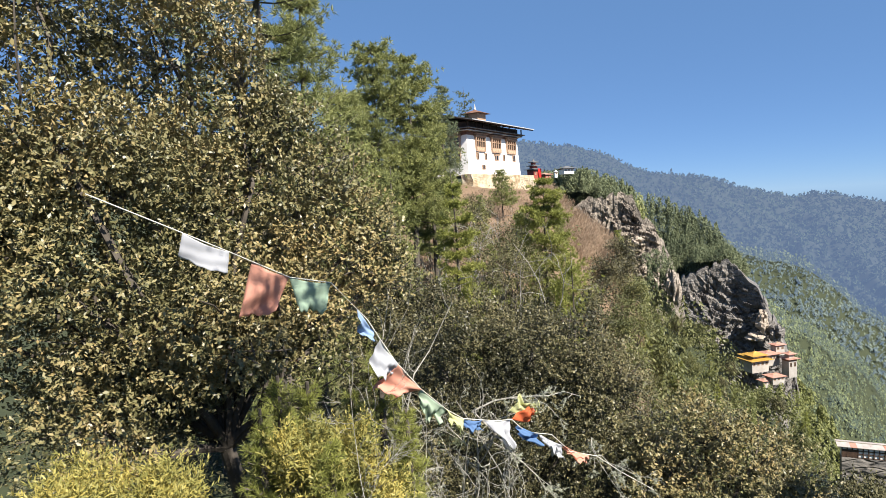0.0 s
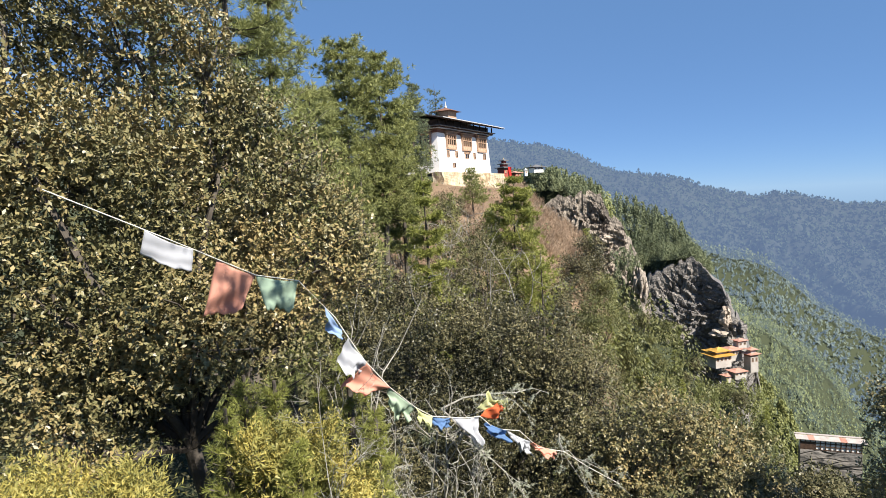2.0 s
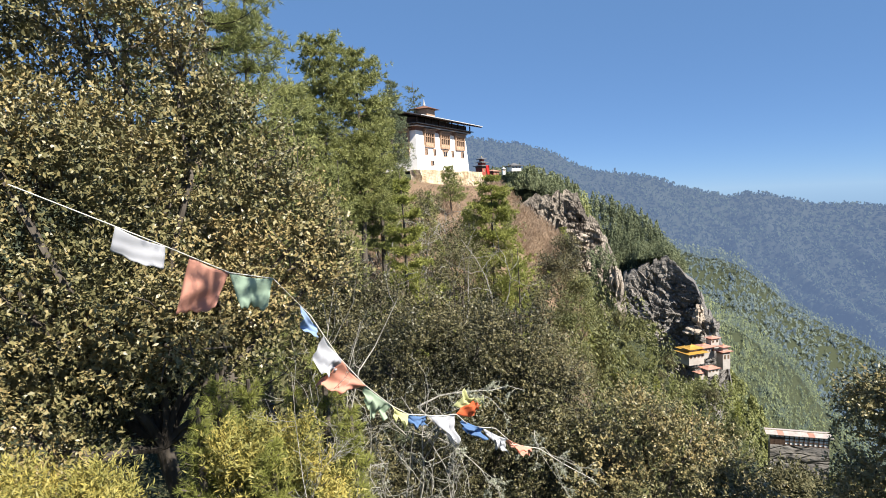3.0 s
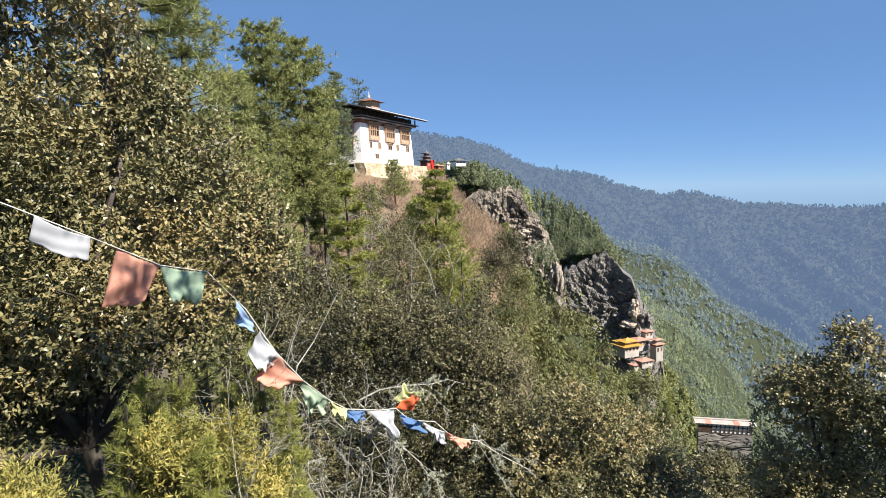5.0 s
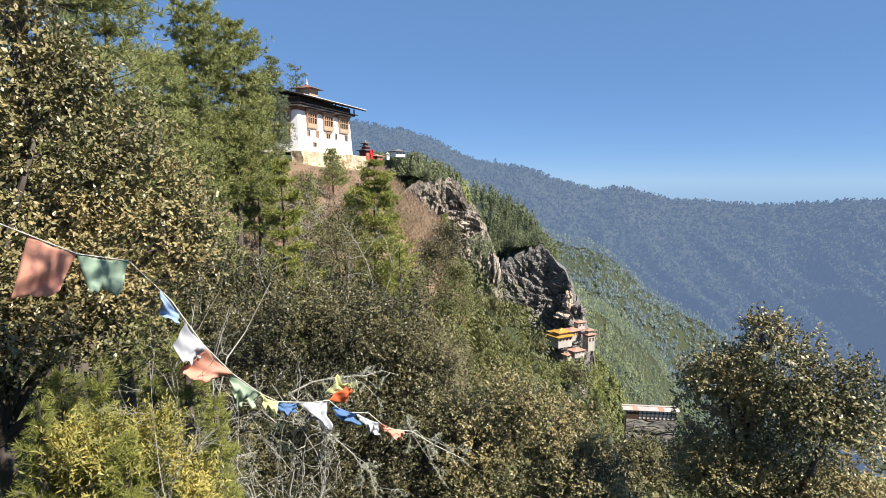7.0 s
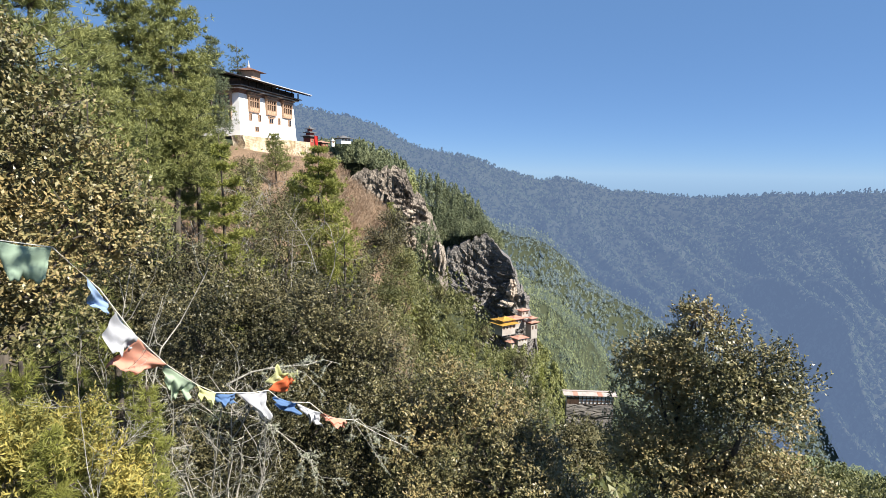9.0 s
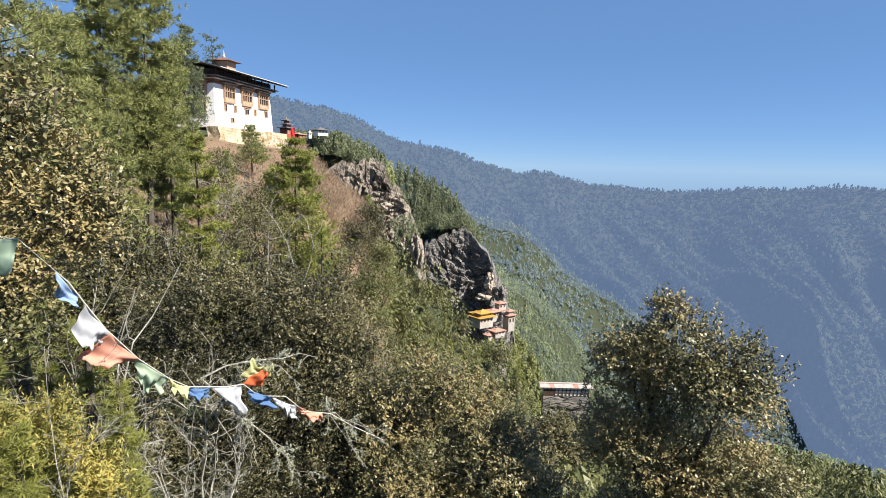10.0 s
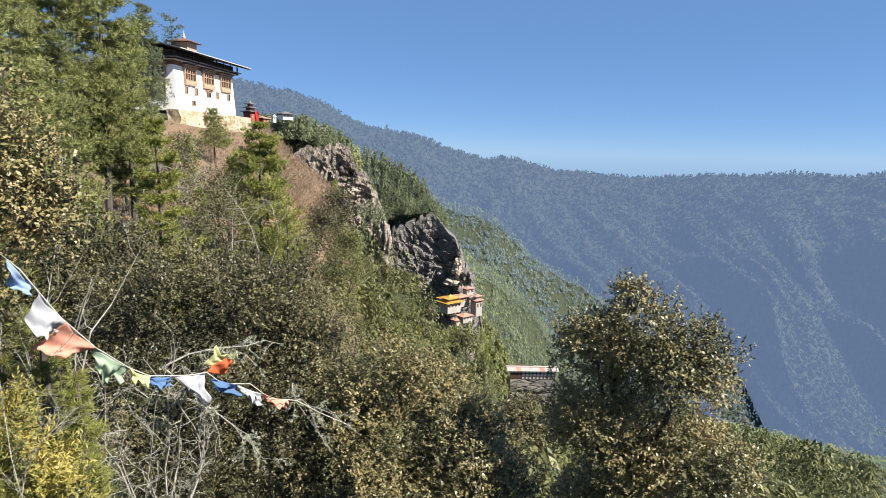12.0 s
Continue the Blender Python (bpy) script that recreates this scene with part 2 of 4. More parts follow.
def ground_height(az, r):
    az, r = np.asarray(az, dtype=float), np.asarray(r, dtype=float)
    z = np.where(r < 2.2, 0.0, -0.62 * (r - 2.2))
    z = np.where(r > 30, -17.2 - 0.42 * (r - 30), z)
    z = np.maximum(z, -800)
    for layer in (HILL, SHOULDER, CLIFF_HILL, NEST_HILL, NEAR_SPUR, SPUR):
        c, d = crest(layer, az), r - layer[0]
        flat = .3 * layer[0] if layer in (HILL, CLIFF_HILL) else 0.0  # only these two have level ground behind the crest
        z = np.maximum(z, np.where(d < 0, c + d * layer[1], c - np.maximum(d - flat, 0) * layer[2]))
    x, y = r * np.sin(np.radians(az)), r * np.cos(np.radians(az))
    k = np.clip((r - 3) / 40, 0, 1)
    rough = lump(np.stack([x * .09, y * .09, 0 * x], -1).reshape(-1, 3)).reshape(x.shape) * 1.1 + lump(np.stack([x * .5, y * .5, 0 * x], -1).reshape(-1, 3)).reshape(x.shape) * 0.25
    far = lump(np.stack([x * .017, y * .017, 0 * x], -1).reshape(-1, 3)).reshape(x.shape) * 9 * np.clip((r - 180) / 500, 0, 1)
    return z + rough * k + far


def sheet(name, az, rad, heights, material):
    a, r = np.meshgrid(az, rad)
    z = heights(a, r)
    v = np.stack([r * np.sin(np.radians(a)), r * np.cos(np.radians(a)), z], -1).reshape(-1, 3)
    n, m = len(az), len(rad)
    i = (np.arange(m - 1)[:, None] * n + np.arange(n - 1)[None, :]).ravel()
    f = np.stack([i, i + n, i + n + 1, i + 1], 1)[:, ::-1]
    ob = new(name, mesh_of(name, v, f, material))
    return ob


def on_ground(az, d):
    p = at(az, 0, d)
    p.z = float(ground_height(np.array([az]), np.array([d]))[0])
    return p


AZ = np.concatenate([np.linspace(-180, -62, 30), np.linspace(-60, 75, 300), np.linspace(78, 180, 28)])
tagged(sheet("ground", AZ, np.concatenate([[0.05], np.geomspace(0.8, 4500, 160)]), ground_height, EARTH),
       "dry brown grassy mountain slope falling into a deep valley", "hillside", kind="structure")

# blue air haze is painted as emission on the far range and spurs
HAZE_GLOW = (.235, .345, .585)
FAR_GROUND = surface("far_floor_haze_glow", [(.01, .014, .01), (.016, .02, .012), (.022, .027, .016)], .004, 0.95, bump=0, fine=20, wear=0.5, glow=(HAZE_GLOW, 0.215))
FAR_TREES = foliage("far_forest", [(.016, .022, .014), (.028, .036, .019), (.042, .052, .026)], 0.9, 0.2, 0.03, glow=(HAZE_GLOW, 0.28), patch=160)
SPUR_TREES = foliage("spur_haze_glow", [(.065, .08, .045), (.105, .122, .06), (.15, .165, .072)], 0.8, 0.3, 0.05, glow=(HAZE_GLOW, 0.25), patch=120)
NEAR_SPUR_TREES = foliage("spur_forest", [(.12, .14, .05), (.2, .222, .068), (.28, .295, .085)], 0.8, 0.4, 0.05, glow=(HAZE_GLOW, 0.16), patch=70)
# darker, greyer than PINE: shade and thin haze are put into the colour
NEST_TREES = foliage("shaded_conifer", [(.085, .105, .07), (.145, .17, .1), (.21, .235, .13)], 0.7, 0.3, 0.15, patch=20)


def ridged(x, y, wave, seed):
    """Sharp-crested folds, 0 to 1, of about that wavelength."""
    flat = np.stack([x / wave, y / wave], -1).reshape(-1, 2)
    return np.array([1 - 2 * abs(noise.noise((p, q, seed))) for p, q in flat]).reshape(x.shape)


def range_height(az, r):
    az, r = np.asarray(az, dtype=float), np.asarray(r, dtype=float)
    c, d = crest(RANGE, az), r - RANGE[0]
    z = np.where(d < 0, c + d * RANGE[1], c - d * RANGE[2])
    w = np.clip(-d / 450, 0, 1)
    # spurs run down the face towards the lower right
    u, v = az * 38 + r * 1.05, r * .32
    u = u + 60 * np.sin(v * .017) + 35 * np.sin(v * .041 + 2)
    fold = 130 * ridged(u, v, 430, 1.3) + 75 * ridged(u, v, 180, 4.1) + 34 * ridged(u, v, 75, 7.7) - 170
    return z + w * fold + 12 * ridged(az * 38, r * .1, 300, 9.2) + 5 * ridged(az * 38, r * .1, 85, 3.3) - 8


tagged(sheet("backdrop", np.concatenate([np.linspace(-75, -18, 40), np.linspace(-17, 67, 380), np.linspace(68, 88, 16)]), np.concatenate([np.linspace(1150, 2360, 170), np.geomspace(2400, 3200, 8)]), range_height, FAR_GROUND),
       "forested mountain range beyond the valley with painted blue haze glow", "mountain range", kind="structure")

# ---- woods in bulk ----


def woods(name, pos, height, width, bits, size, material, label, round_top=0.0, seed=1, vertical=0.3, slim=1.0):
    """Many trees in one mesh, each a loose crown of small blades, pointed or rounded."""
    rng = np.random.default_rng(seed)
    n = len(pos)
    h = height * rng.uniform(0.5, 1.35, n)
    w = width * rng.uniform(0.7, 1.25, n)
    k = np.repeat(np.arange(n), bits)
    u = rng.uniform(0.08, 1.0, len(k)) ** 0.9
    prof = np.where(rng.random(n) < round_top, 1, 0)[k]
    rad = np.where(prof == 1, np.sqrt(np.clip(1 - ((u - 0.55) / 0.47) ** 2, 0, 1)), (1 - u) * 0.9 + 0.06)
    a = rng.uniform(0, 2 * np.pi, len(k))
    q = np.sqrt(rng.uniform(0.35, 1.0, len(k)))
    out = np.stack([np.cos(a), np.sin(a), 0 * a], 1)
    c = pos[k] + out * (rad * q * w[k])[:, None]
    c[:, 2] += u * h[k]
    d = norm(out * 0.9 + rng.normal(size=(len(k), 3)) * 0.45 + np.array([0, 0, vertical]))
    nn = norm(rng.normal(size=(len(k), 3)) * 0.6 + out * 0.5 + np.array([0, 0, 0.8]))
    s = size * rng.uniform(0.6, 1.3, len(k)) * (h[k] / height) ** 0.5
    v, f = blades(c, d, nn, s * 1.4, s * slim)
    return tagged(new(name, mesh_of(name, v, f, material)), label, "forest", kind="stuff")


def scatter(rng, n, az0, az1, r0, r1, heights, keep=None):
    az = rng.uniform(az0, az1, n)
    r = np.exp(rng.uniform(math.log(r0), math.log(r1), n))
    z = heights(az, r)
    p = np.stack([r * np.sin(np.radians(az)), r * np.cos(np.radians(az)), z - 0.3], 1)
    return p if keep is None else p[keep(az, r)]


rng = np.random.default_rng(5)
woods("far_forest", scatter(rng, 52000, -14, 66, 1250, 2330, range_height), 9, 4.2, 3, 8.0, FAR_TREES, "conifer forest covering the far mountain with painted blue haze glow", 0.4, 2, -1.1, .7)
woods("spur_forest", scatter(rng, 22000, 17, 66, 1000, 1900, ground_height), 12, 4.4, 5, 4.6, SPUR_TREES, "sunlit pine forest on the far valley spur with painted haze glow", 0.5, 3, -1.1, .65)
woods("spur_forest", scatter(rng, 15000, 24, 66, 600, 1000, ground_height), 10, 3.2, 11, 2.0, NEAR_SPUR_TREES, "sunlit yellow-green pine forest on the valley spur with faint painted haze glow", 0.5, 23, -1.1, .65)
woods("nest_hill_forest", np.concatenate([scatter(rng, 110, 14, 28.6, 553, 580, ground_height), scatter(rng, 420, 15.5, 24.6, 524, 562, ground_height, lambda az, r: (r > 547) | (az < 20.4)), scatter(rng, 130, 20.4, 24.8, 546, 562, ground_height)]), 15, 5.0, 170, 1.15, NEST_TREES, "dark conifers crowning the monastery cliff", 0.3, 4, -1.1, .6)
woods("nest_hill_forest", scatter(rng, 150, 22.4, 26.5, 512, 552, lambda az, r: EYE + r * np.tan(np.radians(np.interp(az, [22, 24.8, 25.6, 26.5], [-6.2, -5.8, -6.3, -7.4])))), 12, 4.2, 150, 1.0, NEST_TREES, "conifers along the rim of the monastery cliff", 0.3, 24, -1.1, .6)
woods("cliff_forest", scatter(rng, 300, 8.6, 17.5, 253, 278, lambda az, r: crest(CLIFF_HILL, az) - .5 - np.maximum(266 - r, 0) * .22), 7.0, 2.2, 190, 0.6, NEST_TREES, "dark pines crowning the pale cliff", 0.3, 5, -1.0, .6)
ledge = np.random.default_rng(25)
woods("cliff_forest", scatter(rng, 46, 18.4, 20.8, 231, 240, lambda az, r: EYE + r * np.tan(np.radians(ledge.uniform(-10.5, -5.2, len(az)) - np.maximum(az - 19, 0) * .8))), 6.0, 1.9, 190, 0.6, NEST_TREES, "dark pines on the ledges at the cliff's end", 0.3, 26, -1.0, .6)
woods("cliff_foot_forest", np.concatenate([scatter(rng, 450, 25.5, 35, 440, 560, ground_height), scatter(rng, 700, 26.8, 36, 530, 568, ground_height)]), 9, 2.8, 60, 1.5, PINE, "green forest at the foot of the monastery cliff", 0.5, 12, -1.1, .7)
woods("cliff_foot_forest", scatter(rng, 110, 25.8, 30.6, 434, 443, lambda az, r: EYE + r * np.tan(np.radians(-16.6 - ledge.uniform(0, 3.2, len(az)) - np.abs(az - 28.4) * .25))), 8, 2.6, 110, .9, PINE, "green trees on the ledges below the monastery", 0.6, 27, -.8, .6)
woods("slope_forest", scatter(rng, 1000, 17.5, 60, 230, 500, ground_height), 8, 2.8, 50, 1.0, PINE, "mixed green forest on the steep valley side", 0.4, 6, -1.1, .6)
woods("slope_forest", scatter(rng, 700, 17.5, 64, 95, 235, ground_height, lambda az, r: ~((az > 31) & (az < 39) & (r < 165))), 6.5, 2.4, 110, 0.5, SLOPE_LEAF, "olive-green leafy forest on the steep valley side", 0.7, 16, -1.1, .6)

# ---- broadleaf trees ----


def leaf_cloud(lobes, sprays, per, ln, rng, rise=0.35, slim=1.0, clump=1.0):
    """Leaves in sprays over lumpy ellipsoid lobes (x, y, z, radius)."""
    lb = np.array([(*l[:3], l[3]) for l in lobes])
    k = rng.choice(len(lb), sprays, p=lb[:, 3] ** 2 / (lb[:, 3] ** 2).sum())
    d = unit(rng, sprays)
    R = lb[k, 3] * (0.9 + 0.3 * lump(d * 1.6 + lb[k, :3] * 3) + 0.16 * lump(d * 5 + lb[k, :3] * 2))
    q = np.where(rng.random(sprays) < 0.72, rng.uniform(0.8, 1.0, sprays) + np.abs(rng.normal(size=sprays)) * 0.09, rng.uniform(0.35, 0.85, sprays))
    base = lb[k, :3] + d * (R * q)[:, None] * np.array([1, 1, 0.95])
    size = np.median(lb[:, 3])
    hold = 0.7 * lump(base * 1.7 / size, 5.0) + lump(base * 4.2 / size, 3.0) + 0.6 * lump(base * 9.5 / size, 1.0) + rng.normal(size=sprays) * 0.12 > -0.25 + 0.17 * clump
    base, d, sprays = base[hold], d[hold], int(hold.sum())
    tw = norm(d * 0.7 + rng.normal(size=(sprays, 3)) * 0.5 + np.array([0, 0, rise]))
    j = np.repeat(np.arange(sprays), per)
    t = np.tile(np.linspace(0, 1, per), sprays)
    span = ln * 3.2 * rng.uniform(0.7, 1.4, sprays)
    side = norm(rng.normal(size=(len(j), 3)))
    dd = norm(tw[j] * 0.6 + side * 0.85)
    c = base[j] + tw[j] * (span[j] * t)[:, None] + dd * ln * 0.5
    nn = norm(np.array([0, 0, 0.9]) + d[j] * 0.55 + rng.normal(size=(len(j), 3)) * 0.5)
    nn = norm(nn - dd * (nn * dd).sum(1)[:, None])
    L = ln * rng.uniform(0.7, 1.25, len(j))
    return blades(c, dd, nn, L, L * rng.uniform(0.42, 0.6, len(j)) * slim)


def knobs(lobes, rng, n):
    """Breaks each lobe up into smaller clumps, with gaps between them."""
    out = []
    for x, y, z, r in lobes:
        for d in unit(rng, n):
            k = r * rng.uniform(.28, .5)
            out.append((*(np.array((x, y, z)) + d * (r - k * .75) * rng.uniform(.8, 1.08)), k))
    return out


def broadleaf(name, base, lobes, sprays, per, ln, material, label, category="tree", seed=1, trunk_r=0.12, group="", lean=(0, 0), rise=0.35, slim=1.0, clump=1.0, clumps=0):
    rng = np.random.default_rng(seed)
    base = Vector(base)
    ob = empty(name, Matrix.Translation(base), label, category, group)
    rel = [tuple(Vector(l[:3]) - base) + (l[3],) for l in lobes]
    v, f = leaf_cloud(knobs(rel, rng, clumps) if clumps else rel, int(sprays * 1.5), per, ln, rng, rise, slim, clump)
    if clumps:
        # the dense heart of the crown
        v2, f2 = leaf_cloud([(*l[:3], l[3] * .7) for l in rel], int(sprays * .4), per, ln * 1.2, rng, rise, slim, -.8)
        v, f = np.concatenate([v, v2]), np.concatenate([f, f2 + len(v)])
    adopt(new("crown", mesh_of("crown", v, f, material)), ob)
    bm = bmesh.new()
    mid = sum((Vector(l[:3]) for l in rel), Vector()) / len(rel)
    fork = Vector((mid.x * 0.25 + lean[0], mid.y * 0.25 + lean[1], max(0.4, mid.z * 0.45)))
    tube(bm, bent((0, 0, -0.3), fork, 0.04, rng), trunk_r, trunk_r * 0.75, 9)
    part("trunk", bm, BARK, ob)
    for l in rel:
        bm = bmesh.new()
        tube(bm, bent(fork, l[:3], 0.08, rng, 6), trunk_r * 0.5, trunk_r * 0.12, 5)
        for _ in range(7 if ln < .1 else 2):
            e = Vector(l[:3]) + Vector(unit(rng, 1)[0]) * l[3] * 0.9
            tube(bm, bent(Vector(l[:3]) * 0.9 + fork * 0.1, e, 0.12, rng, 4), trunk_r * 0.14, 0.006, 4)
        part("limb", bm, BARK, ob)
    return ob


def lobes_of(d, *rows):
    return [(*at(az, el, d + (row[0] if row else 0)), r) for az, el, r, *row in rows]


broadleaf("oak_tree", on_ground(-20.5, 7.6), lobes_of(7.6, (-20, 8, .95), (-12.8, 1.2, .8), (-8, -4.8, .62), (-18, -5, 1.0), (-28, 4, 1.4), (-27, -8, 1.2),
          (-24, 16, 1.0), (-36, 8, 1.7), (-39, -6, 1.7), (-12.5, -9.5, .72), (-10.4, 3.6, .5), (-6.6, -1.6, .42), (-5.6, -5.6, .4), (-14.2, 7.6, .5), (-15.8, 9.2, .5), (-17, 14, .35), (-33, 20, 1.2), (-44, 14, 1.5), (-24, -13.5, .75), (-31, -16, .95), (-14.8, -11.5, .45), (-22, 1, .9), (-38, 1, 1.3), (-19, -10.6, .7, -.6), (-23, -9, .8, -.5), (-15.4, -7.5, .6, -.4)),
          19000, 11, .054, OAK, "evergreen oak with glossy dark leaves beside the path", seed=11, trunk_r=.12, clumps=15, clump=.4)
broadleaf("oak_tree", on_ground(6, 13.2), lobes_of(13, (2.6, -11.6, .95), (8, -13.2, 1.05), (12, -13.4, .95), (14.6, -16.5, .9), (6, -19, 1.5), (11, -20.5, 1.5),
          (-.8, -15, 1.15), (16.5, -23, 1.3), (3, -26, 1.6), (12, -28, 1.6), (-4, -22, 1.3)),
          15000, 11, .056, OAK_SHADED, "dense dark evergreen oak below the path", seed=12, trunk_r=.16, clumps=14, clump=.9)
# added dark crown that stands in for the shaded gap behind the flags
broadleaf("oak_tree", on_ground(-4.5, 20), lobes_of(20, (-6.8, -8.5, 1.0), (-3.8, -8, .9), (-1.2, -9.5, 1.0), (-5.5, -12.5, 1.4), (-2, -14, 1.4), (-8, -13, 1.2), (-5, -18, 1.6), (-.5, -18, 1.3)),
          5200, 8, .085, OAK_SHADED, "dark evergreen oak added to fill the shaded gap below the path", seed=17, trunk_r=.14, clumps=10, clump=.3)
broadleaf("oak_tree", on_ground(24, 12.2), lobes_of(12, (22.6, -20.2, .78), (27, -21.8, .82), (19, -24, 1.0), (24, -26, 1.2), (30, -25.8, .95), (34, -28.5, .85), (17.5, -30, 1.2), (27, -31, 1.3), (33, -34, 1.2), (22, -29.5, 1.0, -1.2), (28.5, -28.5, .95, -1.2), (25.5, -34, 1.1, -1.8), (33, -31, .9, -.8)),
          9500, 11, .06, OAK, "low sunlit evergreen oak below the path", seed=13, trunk_r=.14, clumps=12, clump=.8)
broadleaf("oak_tree", on_ground(46, 11.2), lobes_of(11, (41.6, -17.3, .8), (45.5, -15.6, .9), (40.8, -23.5, .8), (46, -24, 1.1), (50, -17.5, .8), (51, -26, 1.1), (43, -31, 1.1), (44.6, -12.2, .3)),
          6500, 11, .06, OAK, "tall evergreen oak with shiny leaves at the path's edge", seed=14, trunk_r=.16, clumps=12, clump=.4)

# ---- pines ----


def pine(name, base, height, radius, material, label, seed=1, whorls=22, arms=6, tufts=9, needle=.22, bare=.2, sparse=1.0, group="", blades_per=7, shape=0.75, thin=.07):
    """A pine: tapered trunk, whorls of rising limbs, and tufts of long needles along them."""
    rng = np.random.default_rng(seed)
    ob = empty(name, Matrix.Translation(Vector(base)), label, "pine tree", group)
    bm = bmesh.new()
    sway = rng.normal(size=2) * height * 0.012
    tr = height * 0.012 + 0.05
    trunk_at = lambda u: Vector((sway[0] * math.sin(u * 3), sway[1] * math.sin(u * 3), u * height))
    tube(bm, [trunk_at(u) - Vector((0, 0, 0.4 * (u == 0))) for u in np.linspace(0, 1, 9)], tr, 0.02, 7)
    part("trunk", bm, BARK, ob)
    limbs = bmesh.new()
    C, D = [], []
    for wi in range(whorls):
        u = bare + (1 - bare) * (wi + rng.uniform(-.3, .3)) / whorls
        u = min(max(u, bare), 0.985)
        reach = radius * ((1 - (u - bare) / (1 - bare)) ** shape * 0.95 + 0.08)
        for ai in range(arms):
            if rng.random() > sparse:
                continue
            a = rng.uniform(0, 2 * math.pi)
            ln = reach * rng.uniform(0.55, 1.15)
            p0 = trunk_at(u)
            lift = rng.uniform(-.1, .35)
            p1 = p0 + Vector((math.cos(a) * ln, math.sin(a) * ln, ln * lift))
            path = [p0.lerp(p1, k / 4) + Vector((0, 0, -ln * .12 * math.sin(math.pi * k / 4) + ln * .1 * (k / 4) ** 2)) for k in range(5)]
            tube(limbs, path, tr * 0.22 * (1 - u * .6), 0.008, 3)
            m = max(3, int(tufts * (0.35 + ln / radius)))
            for q in np.linspace(0.25, 1, m):
                kk = min(int(q * 4), 3)
                c = path[kk].lerp(path[kk + 1], q * 4 - kk)
                off = Vector(rng.normal(size=3)) * ln * 0.11
                off.z *= 0.4
                C.append(c + off)
                D.append((p1 - p0).normalized() * 0.6 + off.normalized() * 0.5 + Vector((0, 0, .5)))
    part("branchwork", limbs, BARK, ob)["kind"] = "stuff"
    C, D = np.array(C), norm(np.array(D))
    j = np.repeat(np.arange(len(C)), blades_per)
    d = norm(D[j] * 0.75 + unit(rng, len(j)) * 0.8)
    L = needle * rng.uniform(0.7, 1.3, len(j)) * (1 + 0.0 * d[:, 2])
    c = C[j] + d * (L * 0.45)[:, None]
    v, f = blades(c, d, norm(unit(rng, len(j)) + np.array([0, 0, .4])), L, L * thin)
    adopt(new("needles", mesh_of("needles", v, f, material)), ob)
    return ob


def pine_at(az, d, top_el, radius, material, label, **kw):
    b = on_ground(az, d)
    return pine("pine_tree", b, at(az, top_el, d).z - b.z, radius, material, label, **kw)


TALL, FULL = "tall blue pine with drooping needles", "large full-crowned pine on the slope"
pine_at(-15.8, 21, 29, 3.7, PINE, TALL, seed=21, whorls=19, arms=8, tufts=30, needle=.24, bare=.25, blades_per=16, shape=.45, thin=.085)
pine_at(-20.5, 27, 27, 3.4, PINE, TALL, seed=22, whorls=18, arms=7, tufts=16, needle=.28, bare=.3, blades_per=12, shape=.5, thin=.1)
pine_at(-11.6, 24, 20.5, 2.5, PINE, TALL, seed=35, whorls=15, arms=8, tufts=28, needle=.25, bare=.3, blades_per=18, shape=.4, thin=.09)
pine_at(-8.8, 34, 11.0, 2.5, PINE, TALL, seed=33, whorls=15, arms=7, tufts=26, needle=.26, bare=.25, blades_per=20, shape=.5, thin=.1)
pine_at(-5.7, 54, 14.9, 4.5, PINE, FULL, seed=23, whorls=19, arms=8, tufts=28, needle=.38, bare=.3, blades_per=16, shape=.38, thin=.12)
pine_at(-2.7, 56, 14.0, 4.1, PINE, FULL, seed=24, whorls=19, arms=8, tufts=28, needle=.38, bare=.34, blades_per=16, shape=.4, thin=.12)
pine_at(-.7, 60, 9.8, 3.0, PINE, FULL, seed=34, whorls=14, arms=7, tufts=26, needle=.38, bare=.25, blades_per=18, shape=.5, thin=.12)
pine_at(-8.4, 50, 11.5, 3.4, PINE, FULL, seed=25, whorls=14, arms=8, tufts=22, needle=.42, bare=.2, blades_per=14, shape=.5, thin=.13)
pine_at(.7, 108, 11.0, 3.6, PINE_DARK, "dark pine standing beside the white temple", seed=26, whorls=22, arms=7, tufts=10, needle=.6, bare=.2, blades_per=14, shape=.6, thin=.1)
pine_at(2.6, 132, 10.8, 3.0, PINE_DARK, "sparse old pine behind the white temple", seed=27, whorls=10, arms=4, tufts=6, needle=.5, bare=.5, blades_per=14, shape=.25, thin=.12)
pine_at(5.8, 96, 3.2, 2.7, PINE, "slim young pine below the temple wall", seed=28, whorls=15, arms=6, tufts=8, needle=.4, bare=.32, blades_per=18, shape=.7, thin=.1)
pine_at(9.6, 61, 2.3, 5.0, PINE_LIGHT, "sunlit yellow-green pine on the brown slope", seed=29, whorls=16, arms=8, tufts=32, needle=.38, bare=.08, blades_per=16, shape=.7, thin=.13)
pine_at(1.0, 46, 3.0, 2.8, PINE_LIGHT, "sunlit yellow-green pine on the slope", seed=30, whorls=15, arms=7, tufts=24, needle=.34, bare=.1, blades_per=16, shape=.7, thin=.12)
pine_at(-4.5, 40, 4, 2.2, PINE, "green pine in the shade of larger ones", seed=31, whorls=18, arms=7, tufts=11, needle=.32, bare=.3, blades_per=10, thin=.12)
pine_at(11.8, 55, -4.8, 1.6, PINE_LIGHT, "sunlit yellow-green young pine", seed=32, whorls=14, arms=6, tufts=9, needle=.32, bare=.05, blades_per=9, thin=.14)

